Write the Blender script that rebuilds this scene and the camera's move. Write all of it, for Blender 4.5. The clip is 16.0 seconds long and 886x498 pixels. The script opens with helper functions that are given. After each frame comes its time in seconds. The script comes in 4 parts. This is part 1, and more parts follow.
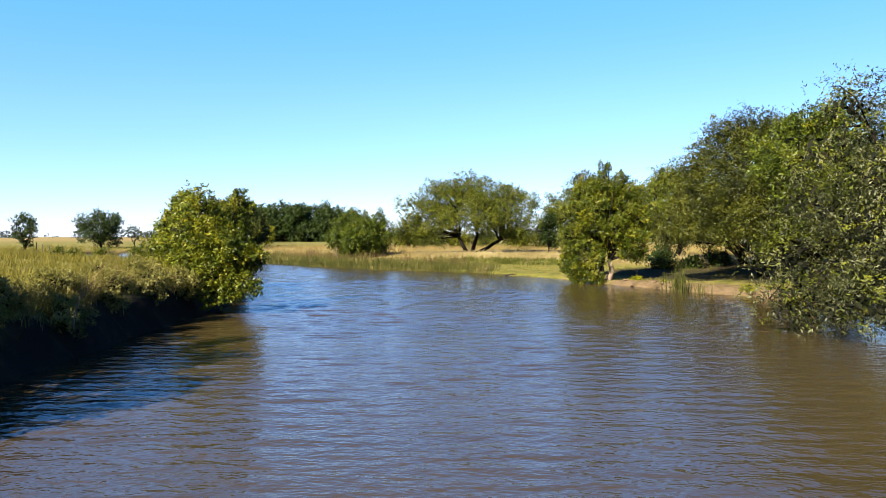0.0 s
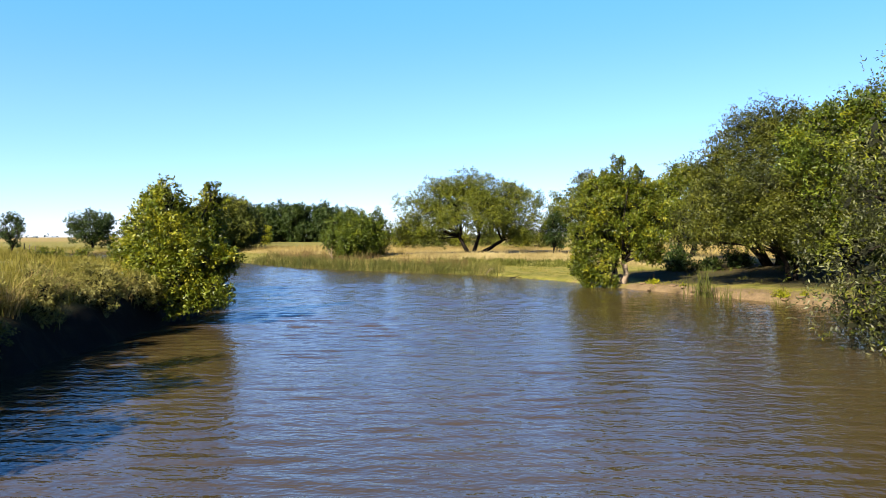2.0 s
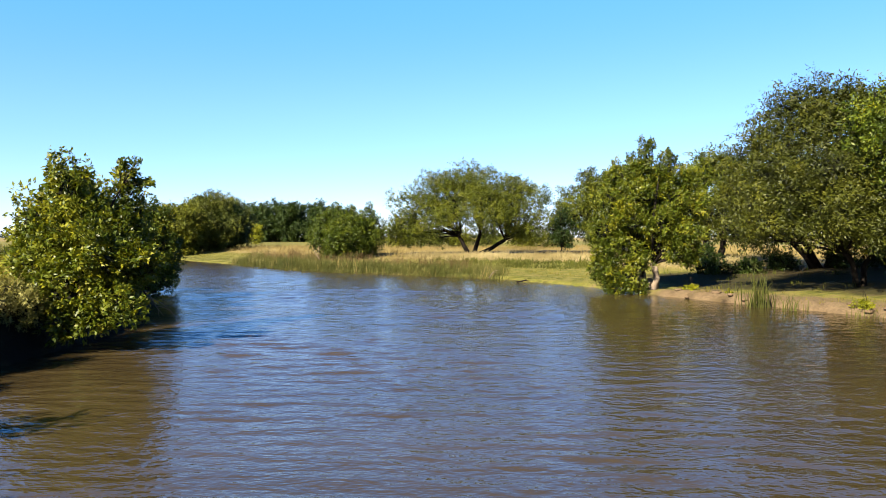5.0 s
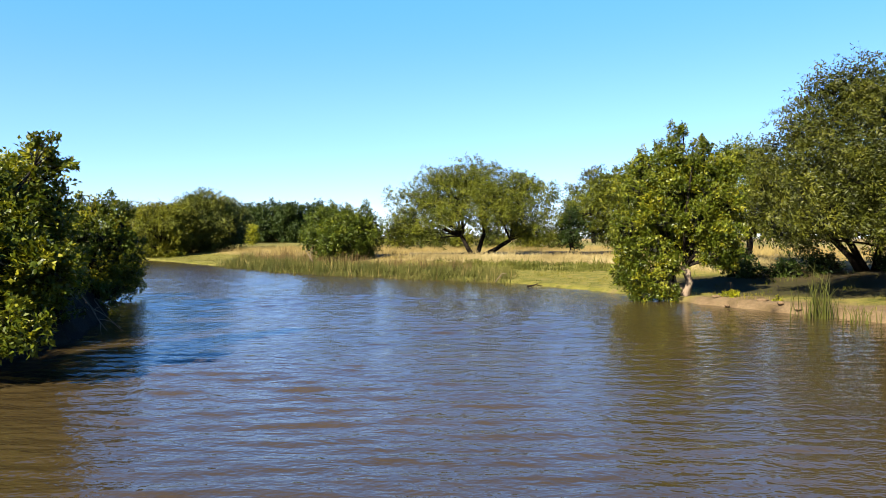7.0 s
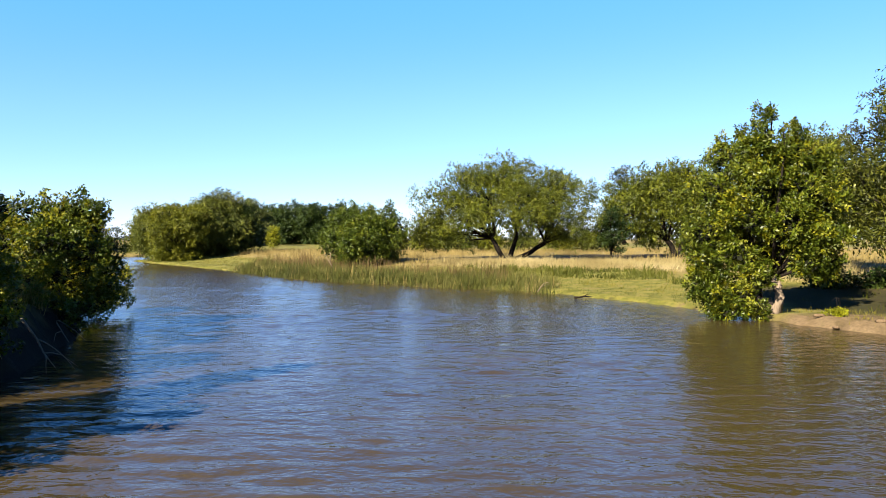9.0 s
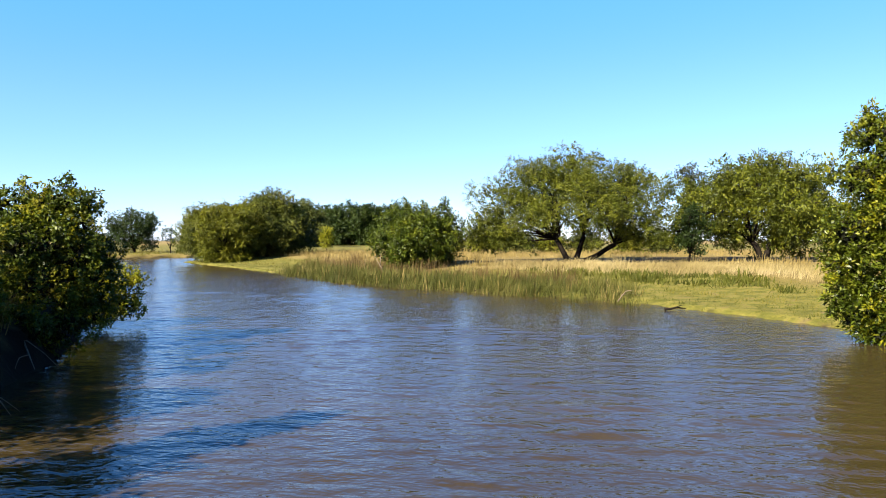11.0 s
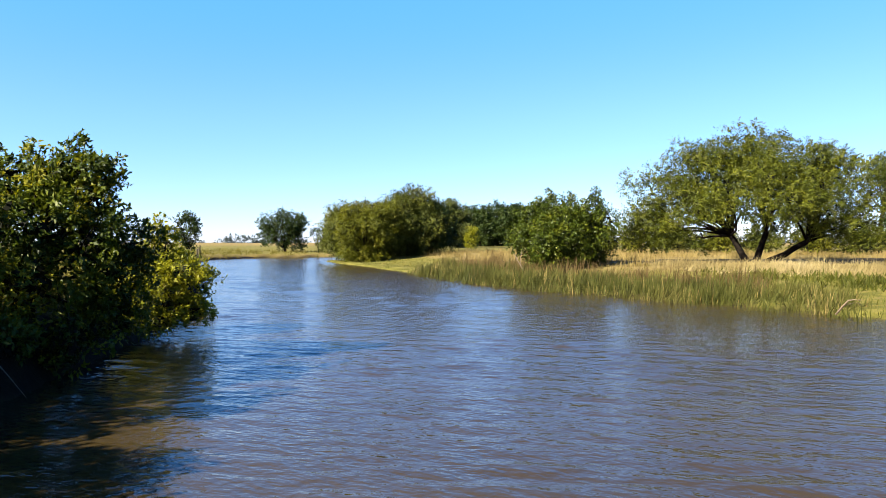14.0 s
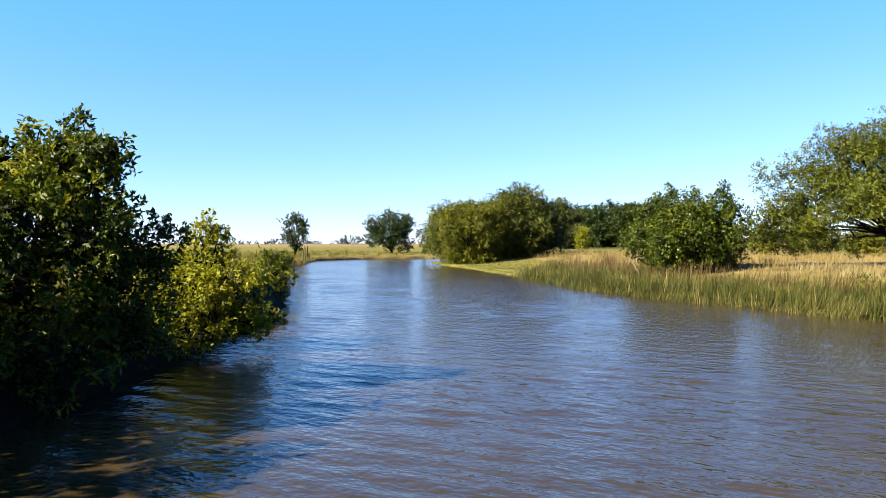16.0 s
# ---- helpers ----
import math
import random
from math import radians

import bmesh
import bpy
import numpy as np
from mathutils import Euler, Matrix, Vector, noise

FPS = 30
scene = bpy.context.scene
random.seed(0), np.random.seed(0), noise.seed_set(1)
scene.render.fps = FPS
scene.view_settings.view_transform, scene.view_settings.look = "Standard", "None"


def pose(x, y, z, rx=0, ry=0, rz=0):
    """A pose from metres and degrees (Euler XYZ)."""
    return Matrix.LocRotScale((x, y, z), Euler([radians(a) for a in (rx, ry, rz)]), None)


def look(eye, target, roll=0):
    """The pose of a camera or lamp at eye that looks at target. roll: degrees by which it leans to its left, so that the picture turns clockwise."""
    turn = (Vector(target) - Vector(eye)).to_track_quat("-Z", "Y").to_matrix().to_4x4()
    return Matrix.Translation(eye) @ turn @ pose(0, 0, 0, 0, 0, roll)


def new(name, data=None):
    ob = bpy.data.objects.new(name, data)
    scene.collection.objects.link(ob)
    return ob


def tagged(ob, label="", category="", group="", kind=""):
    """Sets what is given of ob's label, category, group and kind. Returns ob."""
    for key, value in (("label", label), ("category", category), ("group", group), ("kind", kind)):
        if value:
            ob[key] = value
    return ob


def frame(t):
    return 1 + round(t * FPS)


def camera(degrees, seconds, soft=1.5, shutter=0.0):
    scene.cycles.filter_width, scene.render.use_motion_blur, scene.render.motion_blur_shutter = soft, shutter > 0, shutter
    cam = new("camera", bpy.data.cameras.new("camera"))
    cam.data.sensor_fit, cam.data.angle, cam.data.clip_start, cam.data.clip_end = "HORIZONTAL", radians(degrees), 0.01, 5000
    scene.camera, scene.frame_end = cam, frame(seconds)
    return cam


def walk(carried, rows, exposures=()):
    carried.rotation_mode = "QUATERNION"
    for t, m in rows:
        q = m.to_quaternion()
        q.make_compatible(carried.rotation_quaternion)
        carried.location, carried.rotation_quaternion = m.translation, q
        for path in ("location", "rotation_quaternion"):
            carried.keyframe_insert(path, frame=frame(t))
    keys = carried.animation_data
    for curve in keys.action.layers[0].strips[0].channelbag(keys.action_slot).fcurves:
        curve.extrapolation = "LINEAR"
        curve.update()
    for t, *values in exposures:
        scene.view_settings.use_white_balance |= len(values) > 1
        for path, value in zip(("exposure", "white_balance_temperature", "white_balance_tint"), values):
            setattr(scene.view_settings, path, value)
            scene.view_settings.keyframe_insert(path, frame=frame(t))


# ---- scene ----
cam = camera(64.3, 16.0, soft=0.75)
PATH = [
    (0.0, pose(1.42, -2.25, 2.77, 88.99, 0.02, 2.66)),
    (0.5, pose(1.30, -1.72, 2.77, 89.00, 0.02, 2.65)),
    (1.0, pose(1.39, -0.75, 2.77, 89.04, 0.02, 2.79)),
    (1.5, pose(1.33, 0.08, 2.77, 89.01, 0.03, 2.76)),
    (2.0, pose(1.31, 1.00, 2.75, 89.01, 0.03, 2.72)),
    (2.5, pose(1.32, 1.90, 2.72, 88.99, 0.03, 2.68)),
    (3.0, pose(1.38, 2.96, 2.67, 89.04, 0.03, 2.72)),
    (3.5, pose(1.35, 3.85, 2.64, 89.01, 0.01, 2.70)),
    (4.0, pose(1.30, 4.90, 2.62, 89.02, 0.00, 2.69)),
    (6.5, pose(0.95, 10.08, 2.55, 89.07, -0.01, 2.59)),
    (7.0, pose(0.90, 11.04, 2.52, 89.11, 0.00, 2.71)),
    (7.5, pose(0.71, 12.02, 2.50, 89.14, 0.04, 2.78)),
    (8.0, pose(0.47, 13.24, 2.52, 89.24, 0.08, 2.99)),
    (8.5, pose(0.29, 14.40, 2.60, 89.14, 0.09, 3.69)),
    (9.0, pose(0.16, 15.59, 2.68, 89.19, 0.09, 4.59)),
    (11.5, pose(-0.64, 20.99, 2.60, 89.32, 0.02, 10.80)),
    (12.0, pose(-0.68, 21.83, 2.55, 89.36, 0.02, 12.90)),
    (12.5, pose(-0.86, 22.79, 2.47, 89.39, 0.00, 14.98)),
    (13.0, pose(-1.02, 23.79, 2.38, 89.39, -0.01, 17.05)),
    (13.5, pose(-1.20, 24.78, 2.30, 89.47, -0.01, 19.09)),
    (14.0, pose(-1.36, 25.70, 2.28, 89.46, -0.01, 21.20)),
    (14.5, pose(-1.60, 26.65, 2.29, 89.47, 0.00, 23.28)),
    (14.7, pose(-1.70, 27.01, 2.29, 89.49, 0.00, 24.38)),
    (14.9, pose(-1.80, 27.37, 2.29, 89.51, 0.01, 26.15)),
    (15.0, pose(-1.85, 27.55, 2.29, 89.51, 0.01, 26.76)),
    (15.2, pose(-1.95, 27.87, 2.29, 89.52, 0.02, 28.40)),
    (15.3, pose(-1.99, 28.03, 2.29, 89.53, 0.02, 29.36)),
    (15.4, pose(-2.04, 28.19, 2.29, 89.53, 0.03, 29.79)),
    (15.5, pose(-2.09, 28.35, 2.29, 89.54, 0.03, 29.96)),
    (15.6, pose(-2.13, 28.46, 2.29, 89.54, 0.04, 30.05)),
    (15.8, pose(-2.20, 28.67, 2.29, 89.55, 0.04, 30.12)),
    (16.0, pose(-2.27, 28.88, 2.28, 89.55, 0.04, 30.17)),
]
walk(cam, PATH, exposures=[(0.0, 2.72), (16.0, 2.72)])

# ---- light ----
SUN_TO = Vector((-0.56, -0.83, 0.68)).normalized()      # towards the sun: behind and left, 34 degrees high
world = bpy.data.worlds.new("sky")
world.use_nodes = True
scene.world = world
wn, wl = world.node_tree.nodes, world.node_tree.links
sky = wn.new("ShaderNodeTexSky")
sky.sky_type = 'NISHITA'
sky.sun_disc = False
sky.sun_elevation = math.asin(SUN_TO.z)
sky.sun_rotation = math.atan2(SUN_TO.x, SUN_TO.y)
sky.air_density, sky.dust_density, sky.ozone_density = 1.0, 0.0, 3.0
wn["Background"].inputs["Strength"].default_value = 0.05
# clear autumn air scatters blue light evenly over the whole dome
even = wn.new("ShaderNodeMix")
even.data_type = 'RGBA'
blue = wn.new("ShaderNodeMix")
blue.data_type, blue.blend_type = 'RGBA', 'MULTIPLY'
blue.inputs[0].default_value, blue.inputs[7].default_value = 1.0, (0.62, 0.64, 0.735, 1)
wl.new(sky.outputs[0], blue.inputs[6])
wl.new(blue.outputs[2], even.inputs[6])
way_up, height = wn.new("ShaderNodeTexCoord"), wn.new("ShaderNodeSeparateXYZ")
share = wn.new("ShaderNodeValToRGB")                     # pale haze low down, then clear blue, then the dark dome overhead
share.color_ramp.interpolation = 'EASE'
share.color_ramp.elements[0].color = (0.33, 0.33, 0.33, 1)
share.color_ramp.elements[1].position, share.color_ramp.elements[1].color = 0.7, (0.85, 0.85, 0.85, 1)
mid_sky = share.color_ramp.elements.new(0.33)
mid_sky.color = (0.56, 0.56, 0.56, 1)
low_sky = share.color_ramp.elements.new(0.15)
low_sky.color = (0.37, 0.37, 0.37, 1)
wl.new(way_up.outputs["Generated"], height.inputs[0])
wl.new(height.outputs["Z"], share.inputs[0])
wl.new(share.outputs[0], even.inputs[0])
dome = wn.new("ShaderNodeValToRGB")                      # the clear sky darkens towards the zenith
dome.color_ramp.elements[0].position, dome.color_ramp.elements[0].color = 0.33, (0.042, 0.333, 0.98, 1)
dome.color_ramp.elements[1].position, dome.color_ramp.elements[1].color = 0.62, (0.010, 0.13, 0.46, 1)
bright = wn.new("ShaderNodeMix")
bright.data_type, bright.blend_type = 'RGBA', 'MULTIPLY'
bright.inputs[0].default_value, bright.inputs[7].default_value = 1.0, (5.77, 5.77, 5.77, 1)
wl.new(height.outputs["Z"], dome.inputs[0])
wl.new(dome.outputs[0], bright.inputs[6])
wl.new(bright.outputs[2], even.inputs[7])
wl.new(even.outputs[2], wn["Background"].inputs[0])
sun = new("sun", bpy.data.lights.new("sun", "SUN"))
sun.data.energy, sun.data.angle, sun.data.color = 5.0, radians(0.55), (1.0, 0.90, 0.70)
sun.matrix_world = look(SUN_TO * 100, (0, 0, 0))


# ---- materials ----
def material(name):
    m = bpy.data.materials.new(name)
    m.use_nodes = True
    return m, m.node_tree.nodes, m.node_tree.links, m.node_tree.nodes["Principled BSDF"]


def noise_node(n, l, scale, detail=4.0, rough=0.6, vec=None):
    t = n.new("ShaderNodeTexNoise")
    t.inputs["Scale"].default_value, t.inputs["Detail"].default_value, t.inputs["Roughness"].default_value = scale, detail, rough
    if vec is not None:
        l.new(vec, t.inputs["Vector"])
    return t


def ramp(n, l, fac, stops):
    r = n.new("ShaderNodeValToRGB")
    el = r.color_ramp.elements
    while len(el) < len(stops):
        el.new(0.5)
    for e, (p, c) in zip(el, stops):
        e.position, e.color = p, (*c, 1)
    l.new(fac, r.inputs[0])
    return r.outputs[0]


def mix_rgb(n, l, fac, a, b, mode='MIX'):
    m = n.new("ShaderNodeMix")
    m.data_type, m.blend_type = 'RGBA', mode
    for sock, v in ((m.inputs[0], fac), (m.inputs[6], a), (m.inputs[7], b)):
        if isinstance(v, (int, float)):
            sock.default_value = v
        elif isinstance(v, tuple):
            sock.default_value = (*v, 1)
        else:
            l.new(v, sock)
    return m.outputs[2]


def bump(n, l, bsdf, height, strength, dist):
    b = n.new("ShaderNodeBump")
    b.inputs["Strength"].default_value, b.inputs["Distance"].default_value = strength, dist
    l.new(height, b.inputs["Height"])
    l.new(b.outputs[0], bsdf.inputs["Normal"])


def leaf_material(name, dark, mid, light, through_col, share=0.35, gloss=0.5, patch=0.35):
    """Leaves that differ one by one and in patches, and let some light through."""
    m, n, l, p = material(name)
    geo, tc = n.new("ShaderNodeNewGeometry"), n.new("ShaderNodeTexCoord")
    big = noise_node(n, l, patch, 3, 0.6, tc.outputs["Object"])
    add = n.new("ShaderNodeMath")
    add.operation = 'MULTIPLY_ADD'
    add.inputs[1].default_value = 0.3
    sub = n.new("ShaderNodeMath")
    sub.operation = 'MULTIPLY_ADD'
    sub.inputs[1].default_value, sub.inputs[2].default_value = 2.3, -0.8
    l.new(big.outputs[0], sub.inputs[0])
    l.new(geo.outputs["Random Per Island"], add.inputs[0])
    l.new(sub.outputs[0], add.inputs[2])
    col = ramp(n, l, add.outputs[0], [(0.0, dark), (0.5, mid), (1.0, light)])
    l.new(col, p.inputs["Base Color"])
    p.inputs["Roughness"].default_value = gloss
    p.inputs["Specular IOR Level"].default_value = 0.14
    tr = n.new("ShaderNodeBsdfTranslucent")
    l.new(mix_rgb(n, l, 0.6, col, through_col), tr.inputs[0])
    mx = n.new("ShaderNodeMixShader")
    mx.inputs[0].default_value = share
    l.new(p.outputs[0], mx.inputs[1])
    l.new(tr.outputs[0], mx.inputs[2])
    l.new(mx.outputs[0], n["Material Output"].inputs[0])
    return m


def blade_material(name, dark, mid, light, patch=0.25, share=0.25):
    return leaf_material(name, dark, mid, light, light, share, 0.7, patch)


M_BROAD = leaf_material("broad_leaves", (0.005008, 0.00975, 0.00078), (0.03505, 0.04758, 0.00273), (0.1252, 0.1264, 0.01248), (0.1168, 0.1209, 0.00312), 0.26, 0.42, 1.5)
M_YELLOW = leaf_material("yellow_leaves", (0.0429, 0.0468, 0.00195), (0.0975, 0.09516, 0.00312), (0.1482, 0.1388, 0.00546), (0.156, 0.1443, 0.0039), 0.35, 0.5, 1.5)
M_WILLOW = leaf_material("willow_leaves", (0.004681, 0.00671, 0.0005834), (0.02123, 0.02509, 0.0014), (0.05493, 0.05542, 0.004084), (0.04682, 0.04959, 0.002042), 0.18, 0.55, 0.9)
M_GREENWILLOW = leaf_material("green_willow_leaves", (0.009548, 0.01373, 0.00103), (0.03966, 0.04805, 0.002402), (0.09915, 0.1016, 0.006864), (0.08814, 0.0961, 0.003089), 0.24, 0.55, 0.9)
M_SILVER = leaf_material("silver_willow_leaves", (0.002673, 0.003819, 0.000849), (0.0205, 0.02376, 0.006789), (0.1002, 0.1018, 0.05091), (0.03786, 0.04243, 0.005941), 0.2, 0.5, 0.9)
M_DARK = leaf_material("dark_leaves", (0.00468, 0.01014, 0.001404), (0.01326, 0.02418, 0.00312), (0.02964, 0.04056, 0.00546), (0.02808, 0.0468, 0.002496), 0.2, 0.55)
M_BUSH = leaf_material("dark_bush_leaves", (0.006677, 0.01248, 0.000936), (0.02838, 0.04212, 0.00234), (0.08179, 0.0897, 0.00546), (0.06677, 0.0858, 0.00312), 0.2, 0.5, 1.2)
M_GREY = leaf_material("grey_green_leaves", (0.0117, 0.01716, 0.00234), (0.0351, 0.0429, 0.00702), (0.0702, 0.078, 0.01872), (0.0468, 0.0624, 0.0078), 0.2, 0.6)
# near-black colour that puts shade into the hollows of the crowns
M_INNER_SHADE = leaf_material("crown_shade", (0.001638, 0.001911, 0.000546), (0.003276, 0.004095, 0.000819), (0.006552, 0.006552, 0.001638), (0.006552, 0.007644, 0.001092), 0.05, 0.9, 1.5)
M_WOOD = leaf_material("grove_leaves", (0.01168, 0.01638, 0.00156), (0.04006, 0.04758, 0.00468), (0.08763, 0.08814, 0.01092), (0.06426, 0.0741, 0.004836), 0.22, 0.6)
M_OLIVE = leaf_material("olive_leaves", (0.02003, 0.02496, 0.001092), (0.05341, 0.05928, 0.00273), (0.09598, 0.09204, 0.004914), (0.1252, 0.1201, 0.003276), 0.26, 0.6)
M_LIME = leaf_material("lime_leaves", (0.04914, 0.05438, 0.001966), (0.1081, 0.1127, 0.003931), (0.1704, 0.1638, 0.006552), (0.1704, 0.1638, 0.003931), 0.32, 0.5, 1.5)
M_SHRUB = leaf_material("pale_shrub_leaves", (0.0312, 0.03276, 0.00468), (0.1092, 0.1014, 0.02184), (0.2262, 0.2067, 0.078), (0.1404, 0.1209, 0.02028), 0.3, 0.6, 0.8)
M_DRY = blade_material("dry_grass", (0.07398, 0.05256, 0.01557), (0.1363, 0.1012, 0.03309), (0.1946, 0.1499, 0.06034))
M_PALE = blade_material("bleached_grass", (0.08518, 0.0653, 0.02413), (0.1562, 0.1235, 0.05111), (0.2342, 0.1916, 0.103))
M_GREENGRASS = blade_material("green_grass", (0.01693, 0.022, 0.001693), (0.03554, 0.04062, 0.003058), (0.06093, 0.05924, 0.00677))
M_MIXED = blade_material("yellowing_grass", (0.03588, 0.03276, 0.00312), (0.07176, 0.0624, 0.00624), (0.117, 0.0975, 0.0156))
M_REED = blade_material("green_reeds", (0.01693, 0.02097, 0.00273), (0.03554, 0.03893, 0.005405), (0.06432, 0.05755, 0.01354))
M_REEDDRY = blade_material("dry_reeds", (0.03003, 0.01856, 0.006006), (0.06279, 0.0404, 0.0142), (0.09282, 0.06552, 0.0273))


def bark_material(name, a, b):
    m, n, l, p = material(name)
    tc = n.new("ShaderNodeTexCoord")
    mp = n.new("ShaderNodeMapping")
    mp.inputs["Scale"].default_value = (6, 6, 1.2)
    l.new(tc.outputs["Object"], mp.inputs[0])
    t = noise_node(n, l, 3.0, 6, 0.7, mp.outputs[0])
    l.new(ramp(n, l, t.outputs[0], [(0.3, a), (0.7, b)]), p.inputs["Base Color"])
    p.inputs["Roughness"].default_value = 0.95
    p.inputs["Specular IOR Level"].default_value = 0.1
    bump(n, l, p, t.outputs[0], 0.8, 0.03)
    return m


M_BARK = bark_material("dark_bark", (0.00312, 0.002246, 0.00156), (0.009984, 0.007176, 0.004992))
M_PALEBARK = bark_material("pale_bark", (0.06384, 0.04642, 0.03192), (0.1509, 0.1161, 0.08704))


# ---- mesh helpers ----
def part(name, me, mat, parent, label=""):
    ob = new(name, me)
    for m in (mat if isinstance(mat, (list, tuple)) else [mat]):
        if m.name not in me.materials:
            me.materials.append(m)
    ob.parent = parent
    return tagged(ob, label) if label else ob


def quads(name, verts, mat_index=None):
    """A mesh of loose faces from an array (faces, 4, 3), or of leaves folded along the midrib from (leaves, 6, 3)."""
    k, c = verts.shape[:2]
    me = bpy.data.meshes.new(name)
    me.vertices.add(c * k)
    me.vertices.foreach_set("co", np.ascontiguousarray(verts, np.float32).ravel())
    loops = np.arange(4 * k, dtype=np.int32)
    if c == 6:
        loops = (np.arange(k)[:, None] * 6 + np.array([0, 1, 2, 3, 0, 3, 4, 5])).astype(np.int32).ravel()
        k *= 2
    me.loops.add(4 * k)
    me.loops.foreach_set("vertex_index", loops)
    me.polygons.add(k)
    me.polygons.foreach_set("loop_start", np.arange(0, 4 * k, 4, dtype=np.int32))
    if mat_index is not None:
        me.polygons.foreach_set("material_index", np.asarray(mat_index, np.int32))
    me.update(calc_edges=True)
    return me


def tube(bm, points, radii, sides=6):
    """A tapered limb along points."""
    rings = []
    for i, (p, r) in enumerate(zip(points, radii)):
        a, b = Vector(points[max(i - 1, 0)]), Vector(points[min(i + 1, len(points) - 1)])
        q = (b - a).to_track_quat("Z", "Y")
        rings.append([bm.verts.new(Vector(p) + q @ Vector((r * math.cos(k * math.tau / sides), r * math.sin(k * math.tau / sides), 0)))
                      for k in range(sides)])
    for lo, hi in zip(rings, rings[1:]):
        for k in range(sides):
            bm.faces.new((lo[k], lo[(k + 1) % sides], hi[(k + 1) % sides], hi[k]))
    bm.faces.new(list(reversed(rings[0])))
    bm.faces.new(rings[-1])


def to_mesh(bm, name, smooth=True):
    me = bpy.data.meshes.new(name)
    bm.normal_update()
    bm.to_mesh(me)
    bm.free()
    if smooth:
        for f in me.polygons:
            f.use_smooth = True
    return me


def unit(v):
    return v / np.maximum(np.linalg.norm(v, axis=-1, keepdims=True), 1e-9)


def limb_points(a, b, rng, sag=0.1, steps=5):
    a, b = np.array(a, float), np.array(b, float)
    size = np.linalg.norm(b - a)
    bend = rng.normal(0, 1, 3) * size * sag
    out = []
    for i in range(steps + 1):
        s = i / steps
        rise = math.sin(s * math.pi)
        out.append(a * (1 - s) + b * s + bend * rise + np.array([0, 0, 0.12 * size * rise]) + rng.normal(0, 0.015, 3) * size * (0 < i < steps))
    return out


def leaf_cloud(rng, blobs, leaf, per_twig, lai, droop=0.0, wind=(0, 0, 0), yellow=0.0, twig=0.45, fill=0.3, limit=60000, outward=1.0, fine=False, puffs=10):
    """Leaves on twigs that stand out of the blobs (x, y, z, rx, ry, rz). Returns faces and material indices."""
    blobs = np.array(blobs, float)
    if puffs:                                            # smaller tufts on every clump, and a thinner core
        out = [b * np.array([1, 1, 1, 0.64, 0.64, 0.64]) for b in blobs]
        for b in blobs:
            d = unit(rng.normal(0, 1, (puffs, 3)))
            r = rng.uniform(0.26, 0.44, (puffs, 1))
            out += list(np.concatenate([b[:3] + d * b[3:] * rng.uniform(0.66, 0.94, (puffs, 1)), b[3:] * r], 1))
        blobs = np.array(out)
    area = math.pi * (blobs[:, 3] * blobs[:, 5])
    total = min(limit, lai * area.sum() / (leaf[0] * leaf[1] * 0.55) * (0.55 if puffs else 1))
    twigs = max(8, int(total / per_twig))
    pick = rng.choice(len(blobs), twigs, p=area / area.sum())
    way = unit(rng.normal(0, 1, (twigs, 3)))
    rad = fill + (1.0 - fill) * np.sqrt(rng.random(twigs)) * rng.uniform(0.9, 1.0, twigs)
    base = blobs[pick, :3] + way * blobs[pick, 3:] * rad[:, None]
    axis = unit(way * outward + rng.normal(0, 0.45, (twigs, 3)) + np.array([0, 0, 0.35 - droop]) + np.array(wind))
    length = twig * rng.uniform(0.5, 1.3, twigs) * np.clip(blobs[pick, 3] * 2.2, 0.35, 1.0)
    q = base * 1.9 + blobs[0, 0]
    lumps = np.sin(q[:, 0] + 1.7 * np.sin(q[:, 1])) * np.sin(q[:, 2] * 1.2 + 1.1 * np.sin(q[:, 0]))
    is_yellow = (rng.random(twigs) < yellow * np.where(lumps > 0.25, 2.6, 0.35)).astype(int)
    s = np.tile(np.linspace(0, 1, per_twig), (twigs, 1)) + rng.normal(0, 0.06, (twigs, per_twig))
    pos = base[:, None] + axis[:, None] * (s * length[:, None])[..., None]
    pos[..., 2] -= droop * 0.6 * s ** 2 * length[:, None]
    pos += rng.normal(0, leaf[0] * 0.30, pos.shape)
    k = twigs * per_twig
    pos = pos.reshape(k, 3)
    d = unit(np.repeat(axis, per_twig, 0) * 0.8 + rng.normal(0, 0.6, (k, 3)) + np.array([0, 0, -0.1 - 0.6 * droop]) + np.array(wind) * 1.2)
    up = unit(np.array([0, 0, 0.75]) + np.repeat(way + rng.normal(0, 0.6, (twigs, 3)), per_twig, 0) + rng.normal(0, 0.6, (k, 3)))
    side = unit(np.cross(d, up))
    nor = np.cross(side, d)
    size = rng.uniform(0.65, 1.2, k)[:, None]
    L, W = leaf[0] * size, leaf[1] * size * 0.5
    mid = pos + d * L * 0.45
    tip = pos + d * L - nor * L * 0.12
    if fine:
        lo, hi = pos + d * L * 0.3, pos + d * L * 0.72 - nor * L * 0.04
        v = np.stack([pos, lo + side * W * 0.85 + nor * W * 0.3, hi + side * W * 0.8 + nor * W * 0.3, tip, hi - side * W * 0.8 + nor * W * 0.3, lo - side * W * 0.85 + nor * W * 0.3], 1)
        return v, np.repeat(is_yellow, per_twig * 2)
    v = np.stack([pos, mid + side * W + nor * W * 0.35, tip, mid - side * W + nor * W * 0.35], 1)
    return v, np.repeat(is_yellow, per_twig)


